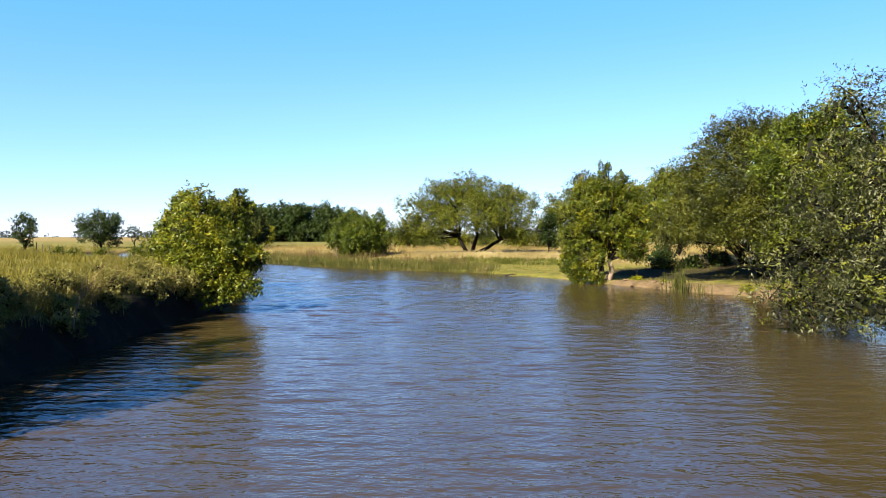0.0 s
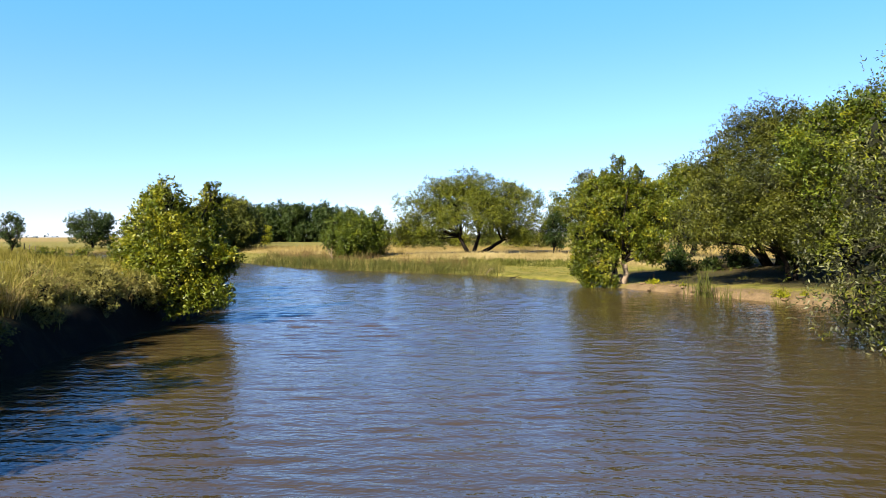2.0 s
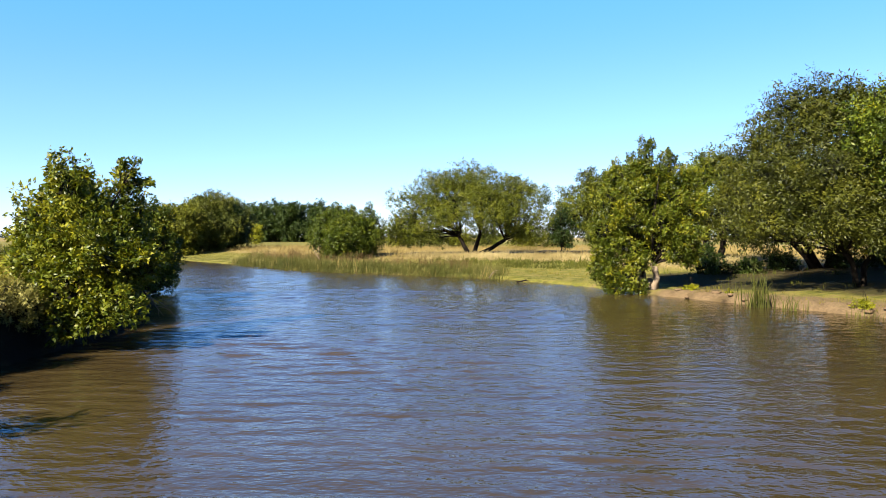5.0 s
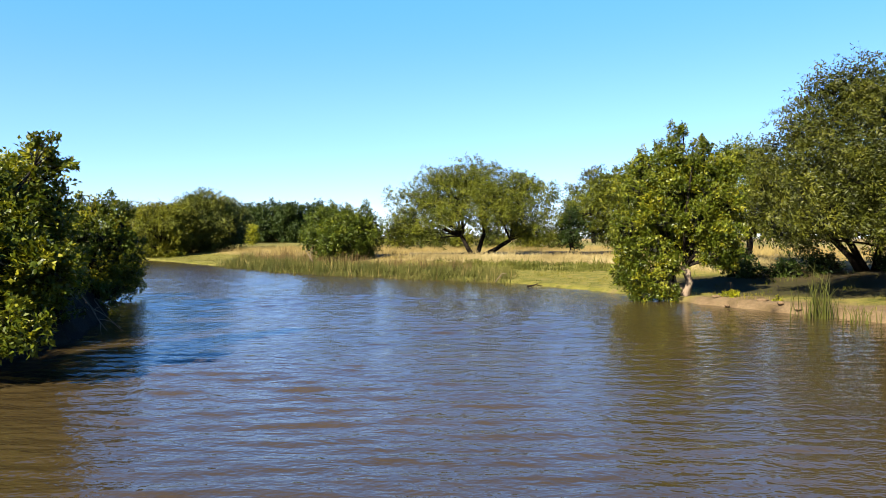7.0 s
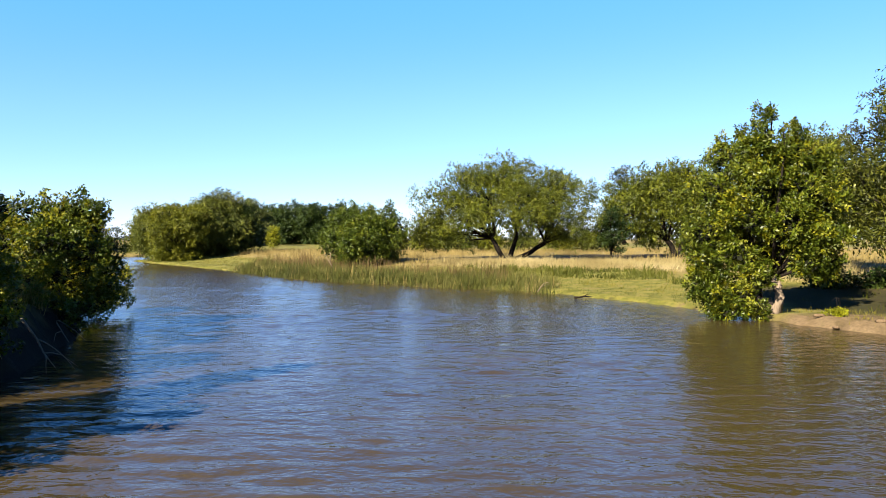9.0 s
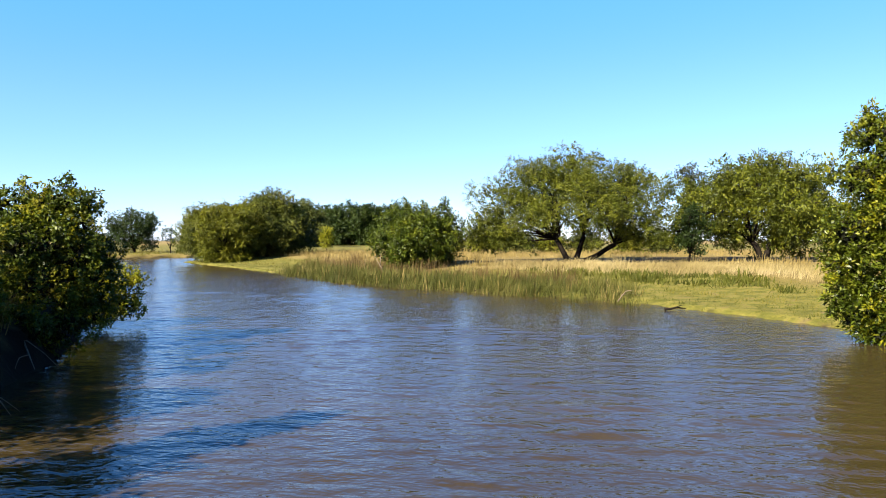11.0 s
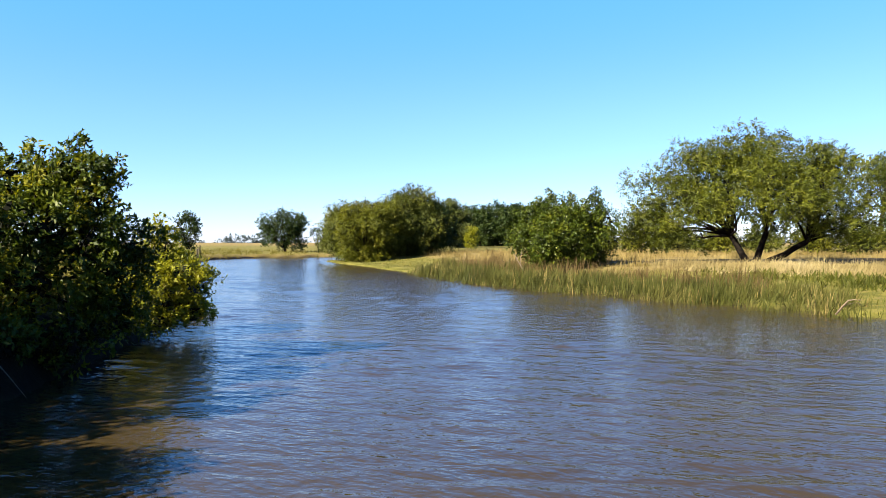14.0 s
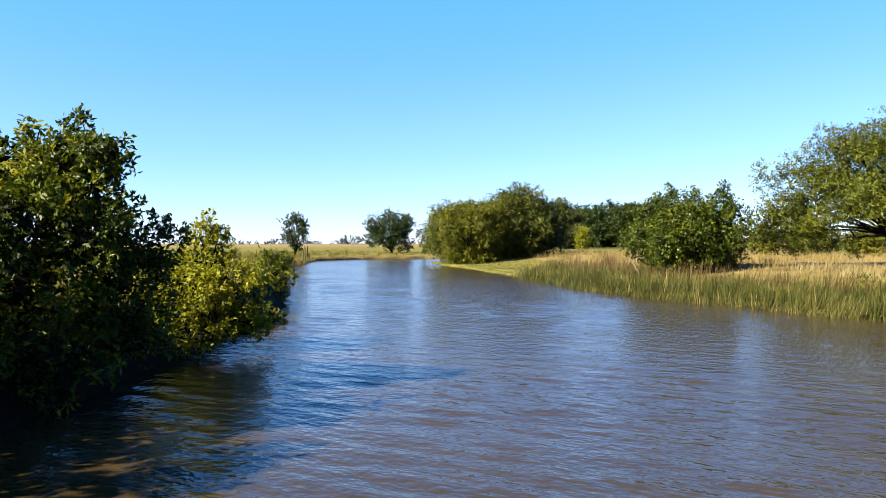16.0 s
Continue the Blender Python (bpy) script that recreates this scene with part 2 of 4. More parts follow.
def inner_shade_faces(rng, blobs, count):
    """Near-black faces in the heart of every clump that paint its inner shade."""
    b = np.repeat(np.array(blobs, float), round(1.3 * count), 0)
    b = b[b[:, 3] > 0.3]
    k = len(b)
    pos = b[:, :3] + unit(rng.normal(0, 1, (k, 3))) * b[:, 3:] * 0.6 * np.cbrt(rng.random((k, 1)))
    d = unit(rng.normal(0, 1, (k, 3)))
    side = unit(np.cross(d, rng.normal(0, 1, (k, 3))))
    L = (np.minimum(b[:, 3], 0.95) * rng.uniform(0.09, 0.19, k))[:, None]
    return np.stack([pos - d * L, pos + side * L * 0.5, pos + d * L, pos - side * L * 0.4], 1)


def crown_blobs(rng, radius, bottom, top, count, size=0.42, lean=(0, 0), flat=0.8, skirt=0.0):
    """Uneven clumps that fill a dome between two heights."""
    out = []
    for i in range(count):
        a = i * 2.39996 + rng.normal(0, 0.3)
        h = (i + 0.5) / count
        h = min(1, max(0, h + rng.normal(0, 0.05)))
        r_here = radius * (math.sin(math.pi * (0.12 + 0.80 * h)) ** 0.75) * (1 + skirt * (0.4 - h))
        rr = radius * size * rng.uniform(0.75, 1.25)
        d = max(0, r_here - rr * 0.75) * (rng.uniform(0.7, 1.08))
        z = bottom + rr * flat * 0.8 + (top - bottom - rr * flat * 1.75) * h
        out.append((math.cos(a) * d + lean[0] * h, math.sin(a) * d + lean[1] * h, z, rr, rr, rr * flat))
    return out


def tree(name, label, category, at, blobs, leaf, mats, seed, trunk_r=0.12, forks=((0, 0, 0.6),), bark=None, dark_limbs=False, per_twig=9, lai=3.2, group="", twiggy=2, dense=36, **kw):
    """A tapered trunk with limbs into every clump, and a crown of single leaves."""
    rng = np.random.default_rng(seed)
    root = tagged(new(name), label, category, group)
    root.location = at
    bm = bmesh.new()
    for fx, fy, fz in forks:
        tube(bm, limb_points((fx * 0.15, fy * 0.15, -0.3), (fx, fy, fz), rng, 0.08, 4), [trunk_r * 1.5, trunk_r * 1.05, trunk_r * 0.95, trunk_r * 0.9, trunk_r * 0.85], 8)
    if dark_limbs:
        part("trunk", to_mesh(bm, "trunk"), bark, root, "pale fissured trunk")
        bm = bmesh.new()
    for b in blobs:
        f = min(forks, key=lambda q: (q[0] - b[0]) ** 2 + (q[1] - b[1]) ** 2)
        pts = limb_points(f, b[:3], rng, 0.07, 4)
        r0 = trunk_r * rng.uniform(0.35, 0.6)
        tube(bm, pts, [r0 * q for q in (1.0, 0.8, 0.6, 0.42, 0.25)], 5)
        for _ in range(twiggy):
            w = unit(rng.normal(0, 1, 3))
            tip = np.array(b[:3]) + w * np.array(b[3:]) * 0.9
            tube(bm, limb_points(pts[3], tip, rng, 0.08, 3), [r0 * 0.4, r0 * 0.3, r0 * 0.2, r0 * 0.1], 4)
    if dark_limbs:
        part("branchwork", to_mesh(bm, "branchwork"), M_BARK, root)
    else:
        part("trunk", to_mesh(bm, "trunk"), bark or M_BARK, root)
    v, idx = leaf_cloud(rng, blobs, leaf, per_twig, lai, **kw)
    part("crown", quads("crown", v, idx), mats, root)
    part("inner_shade", quads("inner_shade", inner_shade_faces(rng, blobs, dense)), M_INNER_SHADE, root)
    return root


# ---- the river's plan ----
RIGHT = [(12, -60), (13.5, 0), (14.6, 15), (15.3, 24), (14.9, 29.0), (12.2, 33.6), (9.25, 38.2), (8.15, 41.8), (5.8, 46.0), (1.1, 51.6), (-4.4, 55.2), (-11.5, 60.2),
         (-21.2, 71.8), (-31.8, 84.2), (-41, 94), (-45, 99), (-46, 108), (-40, 118), (-26, 128), (0, 138)]
LEFT = [(-8, -60), (-7.6, 0), (-7.4, 10), (-8.0, 17), (-8.4, 22.5), (-9.0, 28), (-11.2, 33.6), (-15.1, 40.3), (-19.6, 47.5), (-29, 58), (-42.6, 72), (-56, 91), (-63.5, 102), (-63.5, 110), (-57.5, 119),
        (-44, 131), (-26, 142), (0, 152)]


def edge_distance(x, y, line):
    best = np.full(np.shape(x), 1e9)
    for (ax, ay), (bx, by) in zip(line, line[1:]):
        dx, dy = bx - ax, by - ay
        s = np.clip(((x - ax) * dx + (y - ay) * dy) / (dx * dx + dy * dy), 0, 1)
        best = np.minimum(best, np.hypot(x - ax - s * dx, y - ay - s * dy))
    return best


def in_river(x, y):
    ring = RIGHT + LEFT[::-1]
    inside = np.zeros(np.shape(x), bool)
    for (ax, ay), (bx, by) in zip(ring, ring[1:] + ring[:1]):
        if ay == by:
            continue
        cross = ((ay > y) != (by > y)) & (x < (bx - ax) * (y - ay) / (by - ay) + ax)
        inside ^= cross
    return inside


def step(a, b, v):
    s = np.clip((v - a) / (b - a), 0, 1)
    return s * s * (3 - 2 * s)


def wobble(x, y, f):
    return np.sin(x * f + 1.3 * np.sin(y * f * 0.7)) * np.cos(y * f * 1.1 + 0.9 * np.sin(x * f * 0.6 + 2))


def ground_at(x, y):
    """Height of the land, with the shelves of both banks."""
    x, y = np.asarray(x, float), np.asarray(y, float)
    w = 0.22 * wobble(x, y, 1.7) + 0.12 * wobble(x + 3, y, 4.1)
    dr, dl, wet = edge_distance(x, y, RIGHT), edge_distance(x, y, LEFT), in_river(x, y)
    left = dl < dr
    d = np.where(left, dl, dr) + w * 0.6
    far = step(40, 75, y)
    zl = (1.1 - 0.55 * far) * step(-0.1, 0.75 + far, d) + 0.12 * step(1, 8, d) + 0.45 * far * step(6, 40, d)
    zr = (0.16 + 0.12 * step(24, 27, y) * (1 - step(38, 41, y)) * (1 + 0.5 * wobble(x, y, 2.6))) * step(-0.1, 0.45, d) + 0.86 * step(1.0, 15.0, d)
    land = np.where(left, zl, zr) + 0.05 * wobble(x, y, 0.55) * step(0.5, 3, d)
    return np.where(wet, -np.minimum(1.0, 0.15 + 0.7 * np.where(left, dl, dr)), land)


def gz(x, y):
    return float(ground_at(np.array([x]), np.array([y]))[0])


def spread(stops):
    out = [stops[0][0]]
    for (a, _), (b, st) in zip(stops, stops[1:]):
        k = max(1, round((b - a) / st))
        out += [a + (b - a) * (i + 1) / k for i in range(k)]
    return np.array(out)


XS = spread([(-3000, 0), (-800, 400), (-200, 100), (-70, 6), (-24, 1.0), (-4, 0.35), (4, 1.5), (20, 0.5), (40, 1.5), (100, 6), (300, 40), (800, 125), (3000, 440)])
YS = spread([(-800, 0), (-100, 100), (-20, 8), (2, 1.5), (64, 0.5), (112, 1.0), (160, 3), (300, 12), (800, 100), (3200, 400)])
GX, GY = np.meshgrid(XS, YS)
GZ = ground_at(GX.ravel(), GY.ravel()).reshape(GX.shape)
nx, ny = len(XS), len(YS)
gi = np.arange(nx * ny).reshape(ny, nx)
ground_me = bpy.data.meshes.new("ground")
ground_me.from_pydata(np.stack([GX, GY, GZ], -1).reshape(-1, 3).tolist(), [], np.stack([gi[:-1, :-1], gi[:-1, 1:], gi[1:, 1:], gi[1:, :-1]], -1).reshape(-1, 4).tolist())
for f in ground_me.polygons:
    f.use_smooth = True
fx, fy = GX.ravel(), GY.ravel()
fdr, fdl = edge_distance(fx, fy, RIGHT), edge_distance(fx, fy, LEFT)
on_left = fdl < fdr
wide = 1.2 * step(-7, -1, fx)                                      # the lawn is wider beside the reeds
lawn = np.where(on_left, 0, 1 - step(6.5 + wide, 11 + wide, fdr + 1.2 * wobble(fx, fy, 0.5)))
lawn = np.where(on_left, 0.95 * step(-2, 4, fdl) * (1 - step(90, 260, fdl)), lawn)
clay = np.where(on_left, 0, (1 - step(1.7, 3.6, fdr + 0.6 * wobble(fx, fy, 1.3))) * step(22, 25, fy) * (1 - step(38.5, 41, fy)))
clay = np.maximum(clay, np.where(on_left, 0, 0.6 * (1 - step(0.1, 0.6, fdr)) * (1 - step(42, 45, fy))))
mud_shade = np.where(on_left, 1 - step(0.6, 1.1, fdl), 1 - step(0.0, 0.12 + 1.2 * step(-22.5, -21, fx) * (1 - step(1.4, 2.8, fx)), fdr))
beach_shade = np.where(on_left, 0, step(2.9, 4.2, fdr + 1.2 * step(36.5, 39.5, fy) + 0.5 * wobble(fx, fy, 1.1)) * step(9.8, 11.0, fx + 0.4 * wobble(fx, fy, 0.9)) * step(30, 33, fy) * (1 - step(47.5, 49.5, fy + 0.5 * wobble(fx, fy, 0.8))))
meadow_shade = step(-6.5, -5, fx) * (1 - step(23, 26, fx)) * step(71.5, 73, fy + 0.4 * wobble(fx, fy, 1.0) - 3.5 * step(6, 10, fx)) * (1 - step(82, 84.5, fy + 0.4 * wobble(fx, fy, 1.0) - 8 * step(6, 10, fx)))
mud_shade = np.maximum(mud_shade, 0.9 * np.maximum(beach_shade, meadow_shade))                          # shade under the willows, painted into the ground colour
for nm, val in (("lawn", lawn), ("clay", clay), ("mud_shade", mud_shade)):
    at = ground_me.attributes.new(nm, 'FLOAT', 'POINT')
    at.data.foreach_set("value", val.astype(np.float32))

m, n, l, p = material("meadow_soil")
tc = n.new("ShaderNodeTexCoord")
n1, n2, n3 = (noise_node(n, l, s, 6, 0.65, tc.outputs["Object"]) for s in (0.18, 1.6, 14.0))
dry = ramp(n, l, n1.outputs[0], [(0.3, (0.08564, 0.06034, 0.01752)), (0.55, (0.1401, 0.1051, 0.03893)), (0.75, (0.109, 0.08369, 0.02141))])
grn = ramp(n, l, n2.outputs[0], [(0.32, (0.03588, 0.0429, 0.00234)), (0.46, (0.06864, 0.06552, 0.0117)), (0.56, (0.1053, 0.0936, 0.01872)), (0.68, (0.0975, 0.07488, 0.03276))])
cly = ramp(n, l, n2.outputs[0], [(0.3, (0.0546, 0.03604, 0.01856)), (0.55, (0.09009, 0.06224, 0.03494)), (0.75, (0.06552, 0.04914, 0.02184))])
cols = dry
# the near-black colour serves wet mud and the painted willow shade alike
for nm, c in (("lawn", grn), ("clay", cly), ("mud_shade", (0.005405, 0.003713, 0.00202))):
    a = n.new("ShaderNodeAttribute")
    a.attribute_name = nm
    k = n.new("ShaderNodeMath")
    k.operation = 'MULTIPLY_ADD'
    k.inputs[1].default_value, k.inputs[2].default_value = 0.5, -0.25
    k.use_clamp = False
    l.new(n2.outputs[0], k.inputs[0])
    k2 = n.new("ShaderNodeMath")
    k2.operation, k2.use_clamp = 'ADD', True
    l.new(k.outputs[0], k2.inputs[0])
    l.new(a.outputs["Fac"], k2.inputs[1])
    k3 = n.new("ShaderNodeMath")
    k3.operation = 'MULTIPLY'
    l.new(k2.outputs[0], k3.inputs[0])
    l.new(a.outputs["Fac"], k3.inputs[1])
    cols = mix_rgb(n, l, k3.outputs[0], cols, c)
fine = ramp(n, l, n3.outputs[0], [(0.25, (0.55, 0.55, 0.55)), (0.7, (1.1, 1.1, 1.1))])
l.new(mix_rgb(n, l, 1.0, cols, fine, 'MULTIPLY'), p.inputs["Base Color"])
p.inputs["Roughness"].default_value = 0.95
p.inputs["Specular IOR Level"].default_value = 0.1
bump(n, l, p, n3.outputs[0], 0.9, 0.05)
ground_me.materials.append(m)
tagged(new("ground", ground_me), "flat dry pampas grassland with green banks and a clay beach", "ground", kind="structure")

# ---- water ----
m, n, l, p = material("muddy_river_water")
tc = n.new("ShaderNodeTexCoord")


def ripples(sx, sy, turn, scale, detail, rough=0.55):
    mp = n.new("ShaderNodeMapping")
    mp.inputs["Scale"].default_value = (sx, sy, 1)
    mp.inputs["Rotation"].default_value = (0, 0, radians(turn))
    l.new(tc.outputs["Object"], mp.inputs[0])
    return noise_node(n, l, scale, detail, rough, mp.outputs[0]).outputs[0]


def weigh(a, k, b=None):
    q = n.new("ShaderNodeMath")
    q.operation = 'MULTIPLY_ADD'
    q.inputs[1].default_value = k
    l.new(a, q.inputs[0])
    if b is None:
        q.inputs[2].default_value = 0
    else:
        l.new(b, q.inputs[2])
    return q.outputs[0]


h = weigh(ripples(0.55, 1.0, 8, 5.0, 2), 1.0)
h = weigh(ripples(0.6, 1.0, -14, 14, 2), 0.22, h)
murk = ripples(0.5, 1.0, 0, 0.3, 4)
l.new(ramp(n, l, murk, [(0.3, (0.01833, 0.01295, 0.00546)), (0.7, (0.02324, 0.01661, 0.007176))]), p.inputs["Base Color"])
reach, calm = n.new("ShaderNodeSeparateXYZ"), n.new("ShaderNodeMapRange")     # the open reach upstream is ruffled finely by the wind
calm.inputs["From Min"].default_value, calm.inputs["From Max"].default_value = 34, 72
calm.inputs["To Min"].default_value, calm.inputs["To Max"].default_value = 0.07, 0.15
l.new(tc.outputs["Object"], reach.inputs[0])
l.new(reach.outputs["Y"], calm.inputs["Value"])
l.new(calm.outputs[0], p.inputs["Roughness"])
p.inputs["IOR"].default_value = 1.33
p.inputs["Specular IOR Level"].default_value = 0.5
bump(n, l, p, h, 1.0, 0.03)
WX = spread([(-140, 0), (-64, 12), (-16, 0.9), (14.5, 0.28), (60, 5)])
WY = spread([(-62, 0), (0, 6), (2, 0.5), (26, 0.07), (42, 0.11), (64, 0.22), (112, 0.4), (260, 10)])
wx, wy = np.meshgrid(WX, WY)
wz = np.zeros(wx.shape)
wrng = np.random.default_rng(7)
near = (1 - step(38, 56, wy)) * step(-24, -15, wx)
for k in range(60):
    size = 0.25 * (0.85 / 0.25) ** wrng.random()                     # wave length
    a = wrng.normal(-0.1, 0.32)
    num = math.tau / size
    fade = near if size < 0.55 else 1.0
    wz += 0.0215 / num * np.sin(num * (np.sin(a) * wx + np.cos(a) * wy) + wrng.random() * math.tau) * fade
gust = 0.8 + 0.35 * wobble(wx, wy, 0.35)
lee = 1 - 0.55 * step(2.5, 9.0, wx + np.clip(0.3 * (wy - 27), 0, 4) + 0.8 * wobble(wx, wy, 0.3))      # sheltered under the trees of the right bank
wz *= gust * lee * (1 - step(96, 110, wy)) * step(-64, -56, wx) * (1 - step(14, 18, wx)) * step(0, 2, wy)
wi = np.arange(wx.size).reshape(wx.shape)
water_me = bpy.data.meshes.new("water")
water_me.from_pydata(np.stack([wx, wy, wz], -1).reshape(-1, 3).tolist(), [], np.stack([wi[:-1, :-1], wi[:-1, 1:], wi[1:, 1:], wi[1:, :-1]], -1).reshape(-1, 4).tolist())
water_me.polygons.foreach_set("use_smooth", np.ones(len(water_me.polygons), bool))
water_me.materials.append(m)
tagged(new("water", water_me), "muddy brown river water rippled by the wind", "river", kind="structure")

# ---- trees on the left bank ----
BROAD = dict(leaf=(0.13, 0.058), mats=[M_BROAD, M_YELLOW], per_twig=9)


def bush_at(x, y, seed, blobs, label, name="bush", sink=0.0, **kw):
    opts = dict(BROAD)
    opts.update(kw)
    return tree(name, label, "bush", (x, y, gz(x, y) - sink), blobs, seed=seed, **opts)


LEFT_BUSH = "dense green bush with yellow leaves leaning over the river"
# the first bush, then the large and the small one further on, and one beside the start whose shade lies on the water
rngb = np.random.default_rng(5)
bush_at(-8.6, 23.5, 11, [(-0.1, 0.07, 2.75, 0.5, 0.5, 0.65), (0.9, 1.27, 2.75, 0.45, 0.5, 0.6), (0.36, 0.61, 2.15, 0.65, 0.65, 0.65), (-0.7, -0.21, 1.9, 0.6, 0.6, 0.7), (0.87, 1.43, 1.9, 0.6, 0.6, 0.7), (0.32, -0.48, 1.5, 0.85, 0.8, 0.8), (1.3, -0.7, 1, 0.8, 0.8, 0.75), (-0.6, -0.48, 0.9, 0.7, 0.7, 0.7), (1.89, -0.34, 0.8, 0.6, 0.65, 0.6),
                         (0.65, -0.95, 0.4, 0.85, 0.7, 0.7), (1.62, -0.88, -0.1, 0.75, 0.7, 0.6), (0.86, -1, -0.4, 0.75, 0.6, 0.5), (0.43, 0.6, 1.4, 0.9, 0.8, 0.9), (1.19, 0.42, 0.8, 0.9, 0.8, 0.8), (-0.3, -0.89, 0.2, 0.6, 0.6, 0.5), (-0.3, -0.09, 3.25, 0.2, 0.2, 0.34), (0.99, 1.4, 3.2, 0.2, 0.2, 0.34), (0.75, 1.16, 3.1, 0.18, 0.18, 0.3)],
        LEFT_BUSH, sink=gz(-8.6, 23.5) - 1.1, yellow=0.19, trunk_r=0.07, forks=((0.5, 0, 0.3), (0.1, 0.1, 0.3)), lai=5.0, leaf=(0.118, 0.056), twig=0.22)
bush_at(-12.7, 34.6, 12, [(0.5, 0.3, 2.3, 0.6, 0.6, 0.5), (-0.5, 0.2, 2.3, 0.7, 0.7, 0.6), (1.05, 0.5, 1.85, 0.62, 0.62, 0.55), (0.5, -0.4, 1.5, 0.85, 0.85, 0.65), (-0.9, -0.4, 1.5, 0.9, 0.9, 0.7), (1.15, 0.3, 1.15, 0.65, 0.65, 0.6), (0.8, -0.6, 0.5, 0.85, 0.85, 0.75), (0.0, -1.2, 0.5, 0.95, 0.8, 0.8),
                          (1.15, 0.8, 0.5, 0.7, 0.7, 0.7), (-0.2, 0.9, 1.4, 1.0, 0.9, 0.8), (1.0, -1.3, -0.4, 0.75, 0.7, 0.5), (1.25, -0.2, -0.4, 0.65, 0.8, 0.5), (-1.3, -1.4, 0.6, 0.95, 0.8, 0.8), (-2.0, 0.2, 1.5, 0.95, 0.9, 0.8), (-2.4, -0.8, 0.8, 0.9, 0.9, 0.8), (0.4, -1.9, -0.4, 0.8, 0.7, 0.5),
                          (0.7, -2.4, 0.2, 0.8, 0.7, 0.6), (-0.6, -2.4, 0.6, 0.9, 0.8, 0.8), (-1.6, -2.6, 0.9, 0.9, 0.8, 0.8), (0.9, 1.3, 1.2, 0.6, 0.6, 0.6), (0.9, 1.2, -0.2, 0.7, 0.8, 0.6), (1.0, 0.5, 2.4, 0.5, 0.5, 0.45), (0.35, 0.3, 2.5, 0.42, 0.42, 0.4), (0.85, 0.4, 2.85, 0.22, 0.22, 0.3), (-0.1, 0.3, 2.8, 0.24, 0.24, 0.3), (-1.4, 0, 2.3, 0.6, 0.6, 0.5), (1.35, 0.5, 2.3, 0.2, 0.2, 0.25)],
        LEFT_BUSH, mats=[M_BUSH, M_YELLOW], sink=gz(-12.7, 34.6) - 1.1, yellow=0.17, trunk_r=0.08, forks=((0.2, 0, 0.3), (-0.3, 0.1, 0.4)), lai=4.8, leaf=(0.10, 0.047), twig=0.18)
bush_at(-14.3, 39.4, 13, [(0.1, 0.0, 0.8, 0.6, 0.65, 0.55), (-0.7, 0.1, 0.7, 0.65, 0.65, 0.6), (0.75, 0.0, 0.35, 0.62, 0.65, 0.55), (0.3, -0.7, 0.2, 0.7, 0.65, 0.6), (-0.8, -0.5, 0.1, 0.75, 0.7, 0.6), (1.15, 0.1, 0.05, 0.5, 0.6, 0.45), (0.7, -0.4, -0.4, 0.65, 0.65, 0.5),
                          (0.9, 0.2, -0.5, 0.55, 0.6, 0.4), (0.15, 0.0, 1.45, 0.2, 0.2, 0.4), (-0.2, -0.1, 1.35, 0.2, 0.2, 0.4), (0.35, 0.1, 1.35, 0.16, 0.16, 0.34), (0.1, -0.9, -0.4, 0.7, 0.6, 0.5), (-1.3, -0.6, 0.0, 0.7, 0.6, 0.6), (0.75, -0.9, -0.7, 0.5, 0.6, 0.35)],
        "low yellow-green bush hanging over the water's edge", sink=gz(-14.3, 39.4) - 1.1, mats=[M_LIME, M_YELLOW], yellow=0.22, trunk_r=0.05, lai=4.2, leaf=(0.098, 0.046), twig=0.2, forks=((0.1, 0, 0.2),))
bush_at(-10.2, 26.3, 19, crown_blobs(np.random.default_rng(19), 1.5, -0.4, 3.3, 12, 0.42), LEFT_BUSH, yellow=0.1, trunk_r=0.07, lai=3.6, leaf=(0.15, 0.07), twig=0.25)
bush_at(-11.6, 29.0, 18, crown_blobs(np.random.default_rng(18), 1.5, -0.2, 3.6, 12, 0.42), LEFT_BUSH, yellow=0.08, trunk_r=0.07, lai=3.4, leaf=(0.18, 0.085), twig=0.3)
# extra bush added towards the sun to widen the shade on the water
bush_at(-12.5, 30.8, 16, crown_blobs(np.random.default_rng(16), 1.35, -0.2, 3.9, 13, 0.44), LEFT_BUSH, yellow=0.08, trunk_r=0.07, lai=3.4, leaf=(0.18, 0.085), twig=0.3)
bush_at(-9.9, 27.9, 17, crown_blobs(np.random.default_rng(17), 1.2, -0.8, 1.8, 12, 0.42, skirt=0.4), LEFT_BUSH, yellow=0.2, trunk_r=0.05, lai=3.6, leaf=(0.10, 0.047), twig=0.2)
for k, (x, y, h) in enumerate([(-9.15, 10.1, 4.3), (-10.9, 10.4, 4.3), (-8.0, 6.0, 4.0), (-8.9, 2.2, 3.5), (-8.5, 8.1, 4.2), (-8.3, 4.1, 3.8)]):
    bush_at(x, y, 114 + k, crown_blobs(np.random.default_rng(114 + k), 1.35, -0.4, h, 13, 0.44), LEFT_BUSH, yellow=0.1, trunk_r=0.08, lai=3.2, leaf=(0.2, 0.1))
for k, (x, y, r, h) in enumerate([(-16.5, 43.4, 0.9, 1.0), (-20.5, 48.2, 1.0, 1.1), (-25.5, 53.5, 1.1, 1.3), (-32, 60.3, 1.2, 1.3), (-38.5, 67, 1.2, 1.2), (-46, 76, 1.4, 1.4)]):
    bush_at(x - 0.4, y, 60 + k, crown_blobs(np.random.default_rng(60 + k), r, -0.9, h, 6, 0.5, skirt=0.4), "low scrubby green bush on the grassy bank", "bush", leaf=(0.16, 0.07), yellow=0.1, trunk_r=0.03, lai=3.4, group="scrub on the bank")

